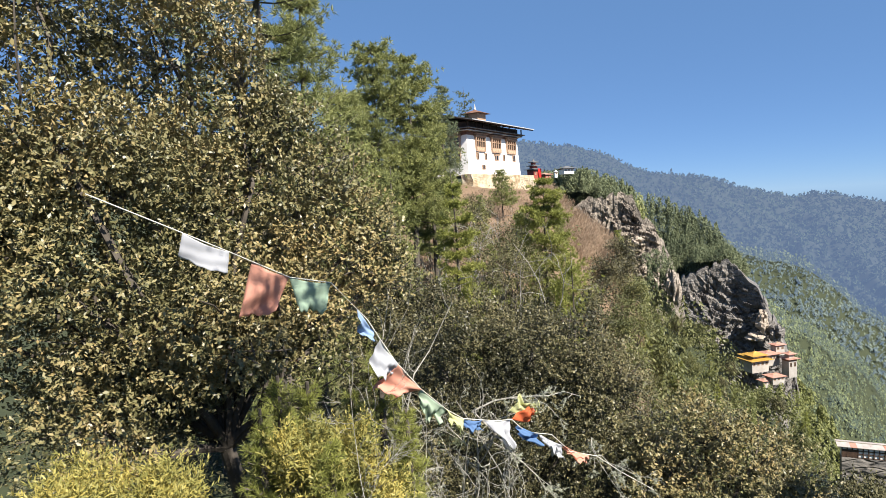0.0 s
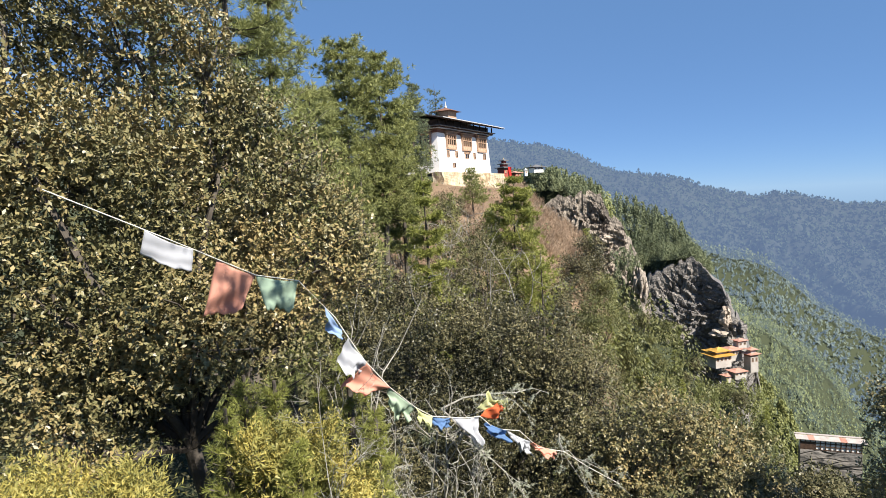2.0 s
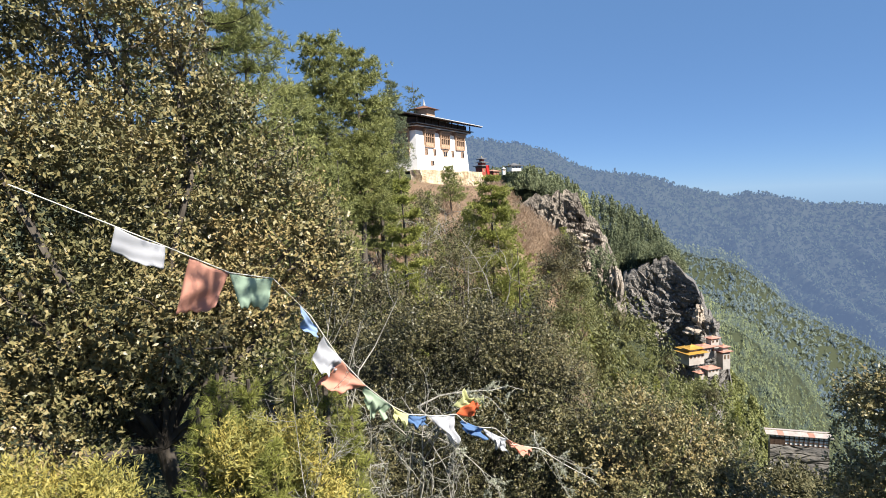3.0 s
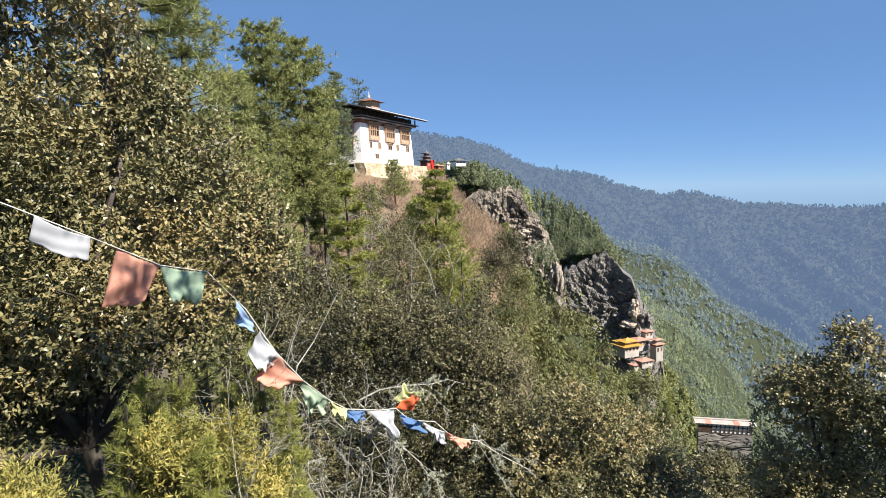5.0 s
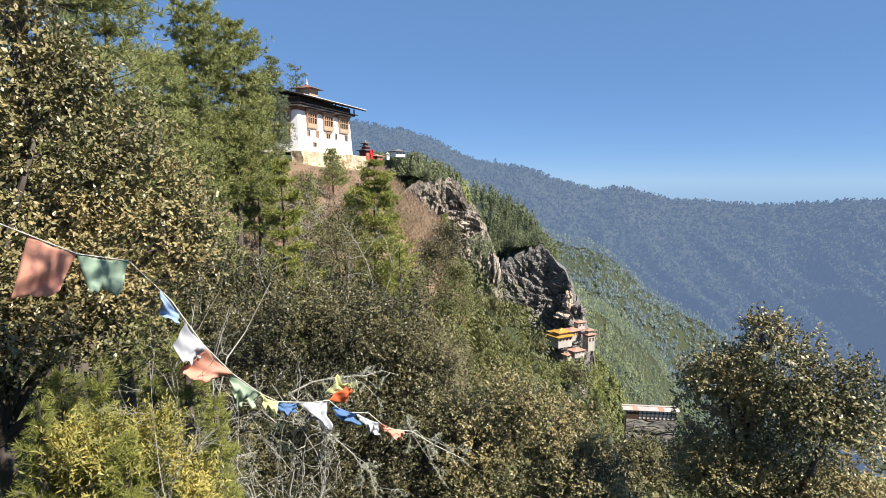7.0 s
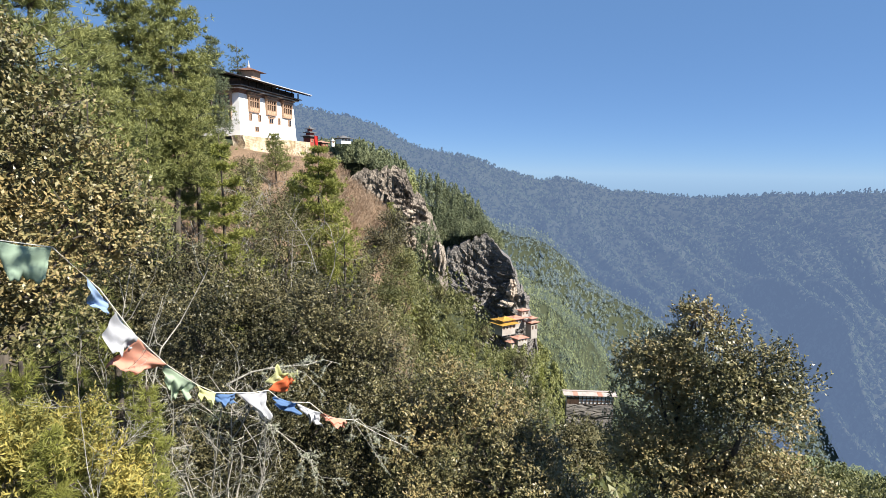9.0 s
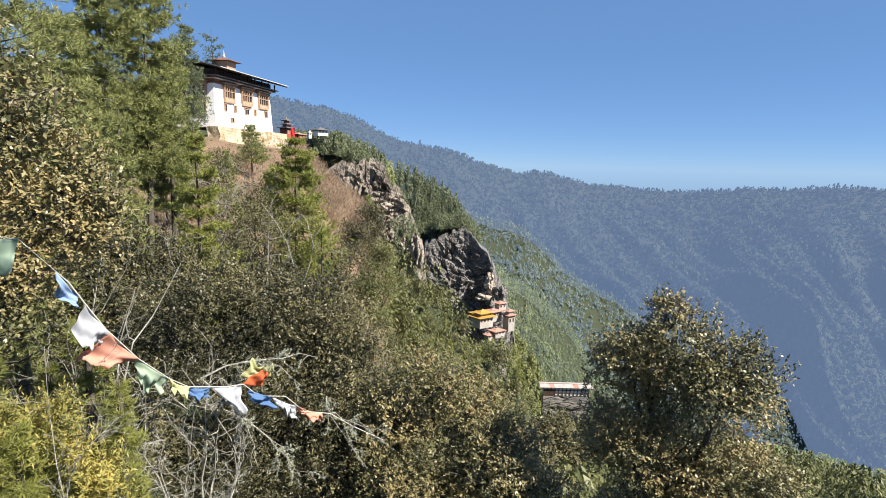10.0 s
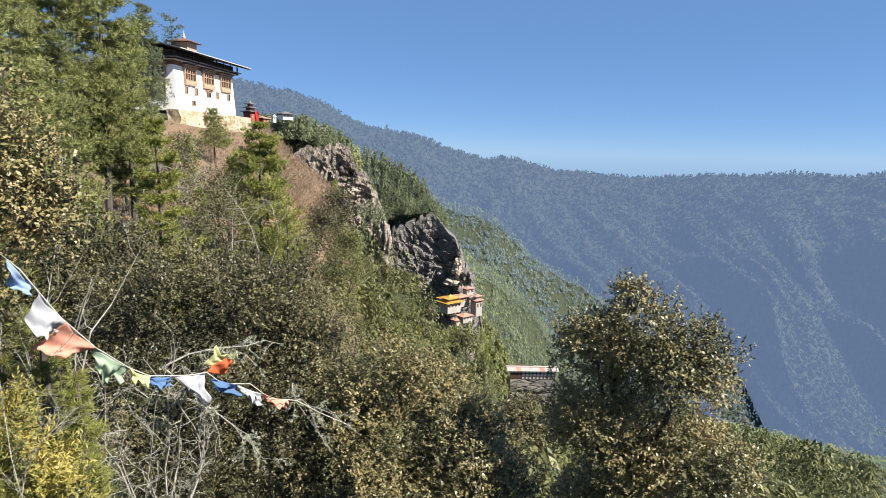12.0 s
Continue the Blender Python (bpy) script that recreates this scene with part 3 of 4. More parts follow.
# ---- dry scrub and undergrowth ----
rng = np.random.default_rng(8)
woods("dry_scrub", np.concatenate([scatter(rng, 330, 9.5, 17.6, 96, 124, ground_height), scatter(rng, 330, -2, 18, 62, 125, ground_height, lambda az, r: ~((r > 116) & (az < 9.5) & (az > 1)))]), 2.0, 1.4, 150, 0.5, DRY, "leafless brown scrub on the dry slope", 0.9, 7, 1.2, .1)
woods("green_scrub", scatter(rng, 460, -16, 17, 26, 62, ground_height, lambda az, r: (az > 1.5) | (az < -10)), 2.8, 1.7, 140, 0.4, DRY_GREEN, "grey-green scrub on the slope", 0.95, 8, 0.8, .3)
woods("undergrowth", scatter(rng, 420, -40, 20, 15, 32, ground_height), 1.4, 0.9, 120, 0.12, OAK_SHADED, "dark leafy undergrowth below the trees", 0.95, 9, 0.3, .6)
woods("valley_undergrowth", np.concatenate([scatter(rng, 420, 10, 27, 28, 66, ground_height), scatter(rng, 260, 44, 66, 26, 44, ground_height), scatter(rng, 420, 13, 30, 52, 84, ground_height), scatter(rng, 560, 12, 64, 24, 115, ground_height), scatter(rng, 170, 29, 42, 67, 112, ground_height), scatter(rng, 800, 17, 40, 84, 134, ground_height)]), 2.8, 2.0, 55, 0.36, SLOPE_LEAF, "dark leafy undergrowth on the steep slope", 0.95, 10, -.8, .6)


def young_broadleaf(seed, material, label, h=5.0, r=1.9):
    g = np.random.default_rng(seed)
    lobes = [(*(g.normal(size=2) * r * .42), h * g.uniform(.4, .88), r * g.uniform(.38, .62)) for _ in range(9)]
    return broadleaf("slope_tree", (0, 0, 0), lobes, 560, 6, .27, material, label, seed=seed, trunk_r=.12, group="trees on the valley shoulder")


protos = [young_broadleaf(41, SLOPE_LEAF, "dark evergreen oak on the valley shoulder"), young_broadleaf(42, DRY_GREEN, "grey-green half-bare tree on the valley shoulder", 5.5, 1.8),
          young_broadleaf(43, SLOPE_LEAF, "evergreen oak on the valley shoulder", 4.6, 2.1),
          pine("slope_pine", (0, 0, 0), 8.5, 2.0, PINE, "green pine on the valley shoulder", seed=44, whorls=15, arms=6, tufts=7, needle=.42, bare=.08, blades_per=7, thin=.17, group="pines on the valley shoulder"),
          pine("slope_pine", (0, 0, 0), 7.0, 1.9, PINE_LIGHT, "sunlit yellow-green pine on the valley shoulder", seed=45, whorls=13, arms=6, tufts=7, needle=.42, bare=.05, blades_per=7, thin=.17, group="pines on the valley shoulder")]
g = np.random.default_rng(46)
spots = [(a, d) for a in np.arange(16.2, 38, 1.0) for d in (88, 96, 104, 112, 121, 129) if not (31.5 < a and d > 125)]
for k, (a, d) in enumerate(spots):
    a, d = a + g.uniform(-.6, .6), d + g.uniform(-5, 5)
    q = on_ground(a, d)
    ob = protos[int(g.choice(5, p=[.26, .12, .18, .2, .24]))]
    m = Matrix.LocRotScale(q, Euler((0, 0, g.uniform(0, 6.28))), None) @ Matrix.Scale(g.uniform(.5, .9), 4)
    if k < 5:
        protos[k].matrix_basis = m
    else:
        c = copy_thing(ob, m)
        c.scale = [m.to_scale().x] * 3

# ---- half-bare trees on the brown slope ----
for k, (a, d, top) in enumerate(((4.2, 62, -.6), (6.6, 55, -2.6), (2.4, 70, .4), (13.6, 62, -8.2), (7.4, 84, -.8), (4.9, 50, -4.6), (3.2, 88, .6))):
    b = on_ground(a, d)
    g = np.random.default_rng(70 + k)
    h = at(a, top, d).z - b.z
    lobes = [(b.x + g.normal() * h * .16, b.y + g.normal() * h * .16, b.z + h * g.uniform(.5, .92), h * g.uniform(.14, .24)) for _ in range(9)]
    broadleaf("half_bare_tree", b, lobes, 700, 6, .2, DRY_GREEN, "grey-brown half-bare tree on the dry slope", seed=70 + k, trunk_r=.1, group="half-bare trees on the slope")

for k, (a, d, top, mt) in enumerate(((15.9, 104, -3.3, OAK_SHADED), (16.7, 98, -5.2, OAK_SHADED), (14.9, 92, -5.4, OAK_SHADED), (17.3, 90, -7.2, SLOPE_LEAF), (13.2, 70, -7.6, OAK_SHADED), (15.8, 76, -8.2, SLOPE_LEAF), (34.4, 52, -22.6, DRY_GREEN), (36.6, 54, -22.4, DRY_GREEN), (33.0, 50, -23.0, OAK_SHADED))):
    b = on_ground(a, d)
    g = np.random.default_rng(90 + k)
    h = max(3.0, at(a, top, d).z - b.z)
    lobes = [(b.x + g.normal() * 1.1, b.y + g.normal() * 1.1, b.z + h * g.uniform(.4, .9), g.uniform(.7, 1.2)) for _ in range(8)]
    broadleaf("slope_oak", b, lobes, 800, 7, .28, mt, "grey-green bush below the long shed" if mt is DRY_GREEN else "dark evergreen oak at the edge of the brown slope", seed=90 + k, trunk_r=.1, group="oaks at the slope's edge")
for a, d, top, r in ((3.6, 80, 1.0, 1.7), (7.3, 76, -.6, 1.6), (4.6, 54, -3.6, 1.5), (10.9, 92, -.7, 1.5), (-1.2, 66, 2.4, 2.2)):
    pine_at(a, d, top, r, PINE, "young green pine on the dry slope", seed=int(100 + a * 10), whorls=14, arms=6, tufts=8, needle=.38, bare=.12, blades_per=8, thin=.16, group="young pines on the slope")

# ---- rock ----
ROCK = surface("pale_cliff_rock", [(.2, .17, .145), (.34, .29, .24), (.47, .4, .33), (.3, .26, .225)], .07, 0.9, bump=0.8, fine=9, wear=0.6, dist=.7, stretch=(1.2, 1.2, .6), cracks=.32)
DARK_ROCK = surface("dark_cliff_rock", [(.13, .123, .123), (.19, .18, .177), (.27, .245, .22), (.155, .146, .144)], .035, 0.9, bump=0.7, fine=10, wear=0.6, dist=1.2, stretch=(.6, .6, 1.3), cracks=.1)
TAN_ROCK = surface("weathered_tan_rock", [(.26, .21, .165), (.4, .335, .27), (.33, .285, .24)], .12, 0.9, bump=1.0, fine=8, wear=0.5, dist=0.6)


def cliff(name, top, foot_el, d_left, d_right, material, label, n=130, m=100, wrap=0.12, block=.16, deep=5.0, seed=0.0, jag=1.0, line=None):
    """A fractured rock face under a top line of compass and height angles; its right end turns away from the viewer."""
    a0, a1 = top[0][0], top[-1][0]
    v = []
    for j in range(m + 1):
        w = j / m
        for i in range(n + 1):
            u = i / n
            az = a0 + (a1 - a0) * u
            te = np.interp(az, [p[0] for p in top], [p[1] for p in top]) + .4 * noise.noise(Vector((az * 1.3, seed, 0))) + .25 * (noise.cell(Vector((az * 3.1, seed, 0))) - .5)
            d = d_left + (d_right - d_left) * u if line is None else float(np.interp(az, [p[0] for p in line], [p[1] for p in line]))
            turn = max(0.0, (u - (1 - wrap)) / wrap)
            d += turn ** 2 * 45 + max(0.0, .08 - u) * 300
            el = te + (foot_el - te) * w
            p = at(az, el, d)
            along = math.radians(az) * d_left
            warp = noise.noise_vector(p * block * .35) * 0.9
            # strata dip to the right; joints cross them
            q = Vector(((along * .9 - p.z * .42) * block * .8, (p.z * .9 + along * .42) * block * 1.1, seed)) + warp
            push = deep * (0.7 * noise.noise(p * .022) + jag * (0.5 * (noise.cell(q) - .5) + 0.42 * (noise.cell(q * 2.3 + Vector((.3, .2, .1))) - .5) + 0.34 * (noise.cell(q * 5.1) - .5)) + 0.35 * noise.noise(p * .11) + 0.2 * noise.noise(p * block * 4))
            edge = min(1.0, w * 7)
            d2 = d - push * edge - w * deep * .9
            s2 = at(az, 0, d2)
            s2.z = p.z + 0.3 * push * edge + 0.25 * noise.noise(p * .4)
            v.append(s2)
    # behind the top edge the rock runs back into the hill
    k = n + 1
    f = [(j * k + i, j * k + i + 1, (j + 1) * k + i + 1, (j + 1) * k + i) for j in range(m) for i in range(n)]
    lip = len(v)
    for i in range(k):
        p = v[i].copy()
        p.x, p.y, p.z = p.x * 1.08, p.y * 1.08, p.z - 3
        v.append(p)
    f += [(lip + i, lip + i + 1, i + 1, i) for i in range(n)]
    me = mesh_of(name, np.array(v), np.array(f)[:, ::-1], material)
    me.shade_flat()
    return tagged(new(name, me), label, "cliff")


cliff("rock_cliff", [(10.6, -.6), (11.8, -.9), (12.9, -.2), (13.6, .4), (15.1, .1), (15.9, .5), (16.6, .1), (17.4, .2), (17.8, -1), (18.4, -1.8), (19.2, -2.8), (20.1, -4.4), (20.8, -6.2), (21.2, -8.2), (21.6, -11)], -15, 230, 250, ROCK,
      "pale fractured grey-brown rock cliff below a wooded crest", deep=3.2, wrap=.2, jag=.95, block=.17, n=170, m=130)
cliff("rock_cliff", [(20.6, -8.2), (21.6, -7.1), (23, -6.5), (24, -6.1), (24.8, -5.8), (25.6, -6.1), (26.4, -6.9), (27.3, -8.2), (28.1, -9.8), (28.6, -11.1), (29, -12.5), (29.8, -14.4), (30.3, -17)], -19.5, 500, 490, DARK_ROCK,
      "dark rounded rock cliff above the monastery", block=.07, deep=5, seed=4.0, wrap=.3, jag=1.0, n=150, m=120, line=((20, 501), (25.6, 503), (27, 501), (31, 496)))


def boulder(name, p, sx, sy, sz, material, label, seed=0.0):
    bm = bmesh.new()
    bmesh.ops.create_icosphere(bm, subdivisions=4, radius=1.0)
    for v in bm.verts:
        q = v.co * 1.3 + Vector((seed, seed * 2, 0))
        v.co *= 1 + .35 * noise.noise(q) + .28 * (noise.cell(q * 1.7) - .5)
        v.co = Vector((v.co.x * sx, v.co.y * sy, v.co.z * sz))
    ob = part(name, bm, material, None)
    ob.matrix_world = Matrix.LocRotScale(Vector(p), Euler((0, 0, -radians(math.degrees(math.atan2(p[0], p[1]))))), None)
    return tagged(ob, label, "rock")


boulder("rock_slab", at(17.75, -4.0, 238), 2.6, 5, 1.6, TAN_ROCK, "pale freshly broken slab in the cliff", 1.0)
boulder("rock_slab", at(20.7, -8.2, 232), 2.4, 6, 6.5, ROCK, "upright rock nose at the cliff's end", 2.0)
boulder("rock_slab", at(27.6, -10.9, 494), 4.2, 7, 8.5, TAN_ROCK, "tan rock face above the monastery", 3.0)
boulder("rock_slab", at(27.2, -12.2, 492), 7, 7, 3.2, TAN_ROCK, "tan rock ledge above the monastery", 4.0)
boulder("rock_slab", at(28.6, -11.7, 492), 5.5, 7, 7, DARK_ROCK, "rounded rock shoulder beside the monastery", 5.0)

# ---- the white temple ----
WHITE = surface("whitewash", [(.78, .77, .74), (.86, .85, .82), (.8, .78, .74)], .5, 0.9, bump=0.3, fine=14, wear=0.15)
STONE = surface("ochre_rubble_wall", [(.24, .17, .1), (.46, .36, .23), (.56, .48, .36), (.3, .24, .16)], .45, 0.95, bump=1.0, fine=7, wear=0.65, dist=.1)
TIMBER = surface("painted_timber", [(.26, .165, .11), (.4, .27, .185), (.32, .205, .14)], 2, 0.7, bump=0.3, fine=9, wear=0.4)
DARK_TIMBER = surface("dark_timber", [(.05, .03, .022), (.1, .06, .04)], 2, 0.75, bump=0.3, fine=9)
RED_BAND = surface("red_ochre_band", [(.15, .075, .05), (.21, .11, .075)], 1.5, 0.85, bump=0.2, fine=9)
CARVED = surface("carved_panel", [(.38, .27, .18), (.52, .39, .27)], 3, 0.7, bump=0.2, fine=9)
GILT = surface("ochre_paint", [(.5, .32, .1), (.62, .42, .16)], 3, 0.6, bump=0.1, fine=9)
METAL_ROOF = surface("weathered_sheet_roof", [(.1, .1, .105), (.18, .18, .185), (.14, .135, .135)], .4, 0.6, metal=0.3, bump=0.2, fine=14, stretch=(1, 6, 1))
PALE_EDGE = surface("pale_roof_edge", [(.36, .36, .37), (.5, .5, .51)], 1, 0.6, bump=0.1)
GLASS = bpy.data.materials.new("dark_window_glass")
GLASS.use_nodes = True
gb = GLASS.node_tree.nodes["Principled BSDF"]
gb.inputs["Base Color"].default_value, gb.inputs["Roughness"].default_value = (.012, .014, .016, 1), 0.12
YELLOW_ROOF = surface("gilded_roof", [(.48, .27, .05), (.6, .36, .09)], .3, 0.5, metal=0.3, bump=0.2, fine=12)
RUST_ROOF = surface("faded_red_roof", [(.3, .14, .1), (.42, .22, .165), (.38, .25, .21)], .3, 0.7, bump=0.2, fine=12)
RED_PAINT = surface("red_paint", [(.26, .05, .04), (.36, .08, .06)], 1, 0.7, bump=0.1)


def tapered_wall(bm, x0, x1, y0, y1, z0, z1, batter):
    box(bm, x0, x1, y0, y1, z0, z1, 0.0, batter)


def window(parent, xc, z0, z1, w, y=-.02, lights=3, fancy=False, side=None):
    """A timber window: surround, panes and bars; fancy ones carry a cornice and a carved apron."""
    bm = bmesh.new()
    t = .22 if fancy else .13
    dp = .35 if fancy else .12
    box(bm, xc - w / 2, xc - w / 2 + t, y - dp, y + .2, z0, z1)
    box(bm, xc + w / 2 - t, xc + w / 2, y - dp, y + .2, z0, z1)
    box(bm, xc - w / 2 + t, xc + w / 2 - t, y - dp + .01, y + .2, z1 - t, z1)
    box(bm, xc - w / 2 + t, xc + w / 2 - t, y - dp + .01, y + .2, z0, z0 + t)
    ob = part("window", bm, TIMBER, parent)
    if side:
        ob.matrix_basis = side
    zb = z0 + (z1 - z0) * (.28 if fancy else 0) + (0 if fancy else t)
    if fancy:
        bm = bmesh.new()
        box(bm, xc - w / 2 + t + .01, xc + w / 2 - t - .01, y - dp + .08, y + .1, z0 + t, zb)
        for q in np.linspace(xc - w / 2 + t + .25, xc + w / 2 - t - .25, lights + 1):
            box(bm, q - .14, q + .14, y - dp + .03, y - dp + .1, z0 + t + .12, zb - .12)
        part("apron", bm, CARVED, ob)
        bm = bmesh.new()
        box(bm, xc - w / 2 - .25, xc + w / 2 + .25, y - dp - .22, y + .2, z1, z1 + .16, .02)
        box(bm, xc - w / 2 - .12, xc + w / 2 + .12, y - dp - .1, y + .2, z1 + .16, z1 + .34, .02)
        for q in np.arange(xc - w / 2 - .1, xc + w / 2 + .1, .34):
            box(bm, q, q + .16, y - dp - .34, y, z1 + .34, z1 + .48)
        box(bm, xc - w / 2 - .35, xc + w / 2 + .35, y - dp - .42, y + .2, z1 + .48, z1 + .58)
        part("cornice", bm, TIMBER, ob, "carved timber cornice")
    bm = bmesh.new()
    box(bm, xc - w / 2 + t, xc + w / 2 - t, y - .04, y + .05, zb, z1 - t)
    part("pane", bm, GLASS, ob, "dark glass")
    for q in np.linspace(xc - w / 2 + t, xc + w / 2 - t, lights + 1)[1:-1]:
        bm = bmesh.new()
        box(bm, q - .1, q + .1, y - dp + .1, y - .045, zb, z1 - t)
        part("mullion", bm, TIMBER, ob)
    if fancy:
        bm = bmesh.new()
        box(bm, xc - w / 2 + t, xc + w / 2 - t, y - dp + .12, y - .05, z1 - t - .75, z1 - t - .6)
        part("transom", bm, TIMBER, ob)
        bm = bmesh.new()
        box(bm, xc - w / 2 + t, xc + w / 2 - t, y - dp + .06, y - .05, zb, zb + .14)
        part("sill_rail", bm, TIMBER, ob)
    return ob


def gable_roof(bm, x0, x1, y0, y1, z, rise, thick):
    """A low-pitched roof with its ridge along x and open gables."""
    ym = (y0 + y1) / 2
    for ya, yb in ((y0, ym), (y1, ym)):
        c = [bm.verts.new(p) for p in ((x0, ya, z), (x1, ya, z), (x1, yb, z + rise), (x0, yb, z + rise), (x0, ya, z + thick), (x1, ya, z + thick), (x1, yb, z + rise + thick), (x0, yb, z + rise + thick))]
        for q in ((0, 1, 2, 3), (4, 5, 6, 7), (0, 1, 5, 4), (1, 2, 6, 5), (2, 3, 7, 6), (3, 0, 4, 7)):
            bm.faces.new([c[i] for i in q])


def temple():
    W, DP, H = 22.7, 10.5, 7.8
    o = at(2.8, 3.1, 120)
    T = empty("temple", Matrix.LocRotScale(o, Euler((0, 0, radians(56.3))), None), "whitewashed temple with carved timber window bays and a broad flying roof", "temple")
    bm = bmesh.new()
    tapered_wall(bm, 0, W, 0, DP, -.6, H, .5)
    part("wall", bm, WHITE, T, "whitewashed battered wall")
    bm = bmesh.new()
    box(bm, .4, W - .4, .4, DP - .4, H - .55, H - .01)
    box(bm, .2, W - .2, .2, DP - .2, H, H + .2, .03)
    part("frieze", bm, RED_BAND, T, "red-brown painted band under the eaves")
    for p0, p1 in ((3.4, 7.2), (9.9, 13.9), (16.7, 20.9)):
        window(T, (p0 + p1) / 2, 4.1, 7.1, p1 - p0, .3, 4, True)
    for p0, p1 in ((3.4, 4.4), (6.8, 7.8), (11.0, 12.7), (14.7, 15.7), (19.2, 20.6)):
        window(T, (p0 + p1) / 2, 2.5, 3.9, p1 - p0, .2, 2)
    window(T, 6.0, .5, 1.5, 1.3, .06, 2)
    window(T, 12.0, 3.5, 4.0, 2.6, .26, 3)
    left = pose(0, 0, 0, 0, 0, -90)
    for p0, p1 in ((1.8, 4.6), (6.0, 8.8)):
        window(T, -(p0 + p1) / 2, 4.1, 7.1, p1 - p0, .3, 3, True, left)
    for p in (2.4, 5.3, 8.2):
        window(T, -p, 2.2, 3.9, 1.1, .2, 2, False, left)
    # stacked cornices and beam ends under the roof
    bm = bmesh.new()
    box(bm, -.5, W + .5, -.5, DP + .5, H + .2, H + .34)
    part("ledge", bm, PALE_EDGE, T, "pale stone ledge")
    bm = bmesh.new()
    for q in np.arange(-.4, W + .3, .62):
        box(bm, q, q + .26, -.75, .3, H + .34, H + .58)
    for q in np.arange(.3, DP, .62):
        box(bm, -.75, .3, q, q + .26, H + .34, H + .58)
    part("beam_row", bm, DARK_TIMBER, T, "row of dark beam ends")["kind"] = "stuff"
    bm = bmesh.new()
    box(bm, -1.0, W + 1.0, -1.0, DP + 1.0, H + .58, H + .74, .03)
    part("lower_roof", bm, METAL_ROOF, T, "thin lower eave")
    # dark box added to imitate the shade in the open attic
    bm = bmesh.new()
    box(bm, .5, W + .2, .5, DP - .5, H + .74, H + 2.0)
    part("attic_shade", bm, DARK_TIMBER, T, "dark box in place of the open attic's shade")
    for q in np.linspace(-.2, W + .2, 9):
        for y in (-.4, DP + .4):
            bm = bmesh.new()
            box(bm, q - .11, q + .11, y - .11, y + .11, H + .74, H + 1.9)
            part("post", bm, DARK_TIMBER, T)
    bm = bmesh.new()
    gable_roof(bm, -2.3, W + 2.3, -2.6, DP + 2.6, H + 1.72, 1.9, .16)
    part("roof", bm, METAL_ROOF, T, "broad low-pitched sheet roof")
    for q in np.linspace(-2.0, W + 2.0, 26):
        bm = bmesh.new()
        box(bm, q - .07, q + .07, -2.5, DP / 2, 0, .18)
        for v in bm.verts:
            v.co.z += H + 1.5 + (v.co.y + 2.6) / (DP / 2 + 2.6) * 1.9
        part("rafter", bm, DARK_TIMBER, T)
    bm = bmesh.new()
    box(bm, -2.34, W + 2.34, -2.68, -2.6, H + 1.76, H + 1.92, .02)
    part("eave_board", bm, PALE_EDGE, T, "pale eave board")
    # lantern on the ridge
    bm = bmesh.new()
    box(bm, 10.7, 14.2, DP / 2 - 1.6, DP / 2 + 1.6, H + 3.4, H + 5.0)
    lan = part("lantern", bm, TIMBER, T, "small timber lantern tower")
    bm = bmesh.new()
    bmesh.ops.create_cone(bm, cap_ends=True, segments=4, radius1=3.7, radius2=.25, depth=.9, matrix=Matrix.Translation((12.45, DP / 2, H + 5.5)) @ pose(0, 0, 0, 0, 0, 45))
    part("lantern_roof", bm, RED_BAND, lan, "small pyramid roof")
    bm = bmesh.new()
    bmesh.ops.create_cone(bm, cap_ends=True, segments=10, radius1=.3, radius2=.03, depth=1.5, matrix=Matrix.Translation((12.45, DP / 2, H + 6.6)))
    bmesh.ops.create_uvsphere(bm, u_segments=10, v_segments=8, radius=.32, matrix=Matrix.Translation((12.45, DP / 2, H + 6.1)))
    part("finial", bm, PALE_EDGE, lan, "pale pinnacle")
    # retaining wall
    bm = bmesh.new()
    box(bm, -1.5, W + 4.5, -1.6, 1.2, -4.6, -.55, .06, .25)
    bmesh.ops.subdivide_edges(bm, edges=bm.edges[:], cuts=9, use_grid_fill=True)
    for v in bm.verts:
        v.co += Vector((noise.noise(v.co * .7), noise.noise(v.co * .7 + Vector((5, 5, 5))), .8 * noise.noise(v.co * .5 + Vector((9, 2, 5))))) * .35
    tagged(part("retaining_wall", bm, STONE, None), "ochre rubble retaining wall below the temple", "wall").matrix_world = T.matrix_world
    return T


temple()


def hip_roof(bm, w, d, z, rise, over, thick):
    """Spreading eaves drawn up in a slow curve to a short ridge."""
    rings = []
    for t, k in ((0, 0), (.35, .18), (.7, .5), (1, 1)):
        a, b = (w / 2 + over) * (1 - t * .8), (d / 2 + over) * (1 - t * .92)
        rings.append([bm.verts.new((x, y, z + k * rise + thick)) for x, y in ((-a, -b), (a, -b), (a, b), (-a, b))])
    low = [bm.verts.new((v.co.x, v.co.y, z)) for v in rings[0]]
    for lo, hi in zip([low] + rings, rings):
        for i in range(4):
            bm.faces.new((lo[i], lo[(i + 1) % 4], hi[(i + 1) % 4], hi[i]))
    bm.faces.new(low[::-1])
    bm.faces.new(rings[-1])


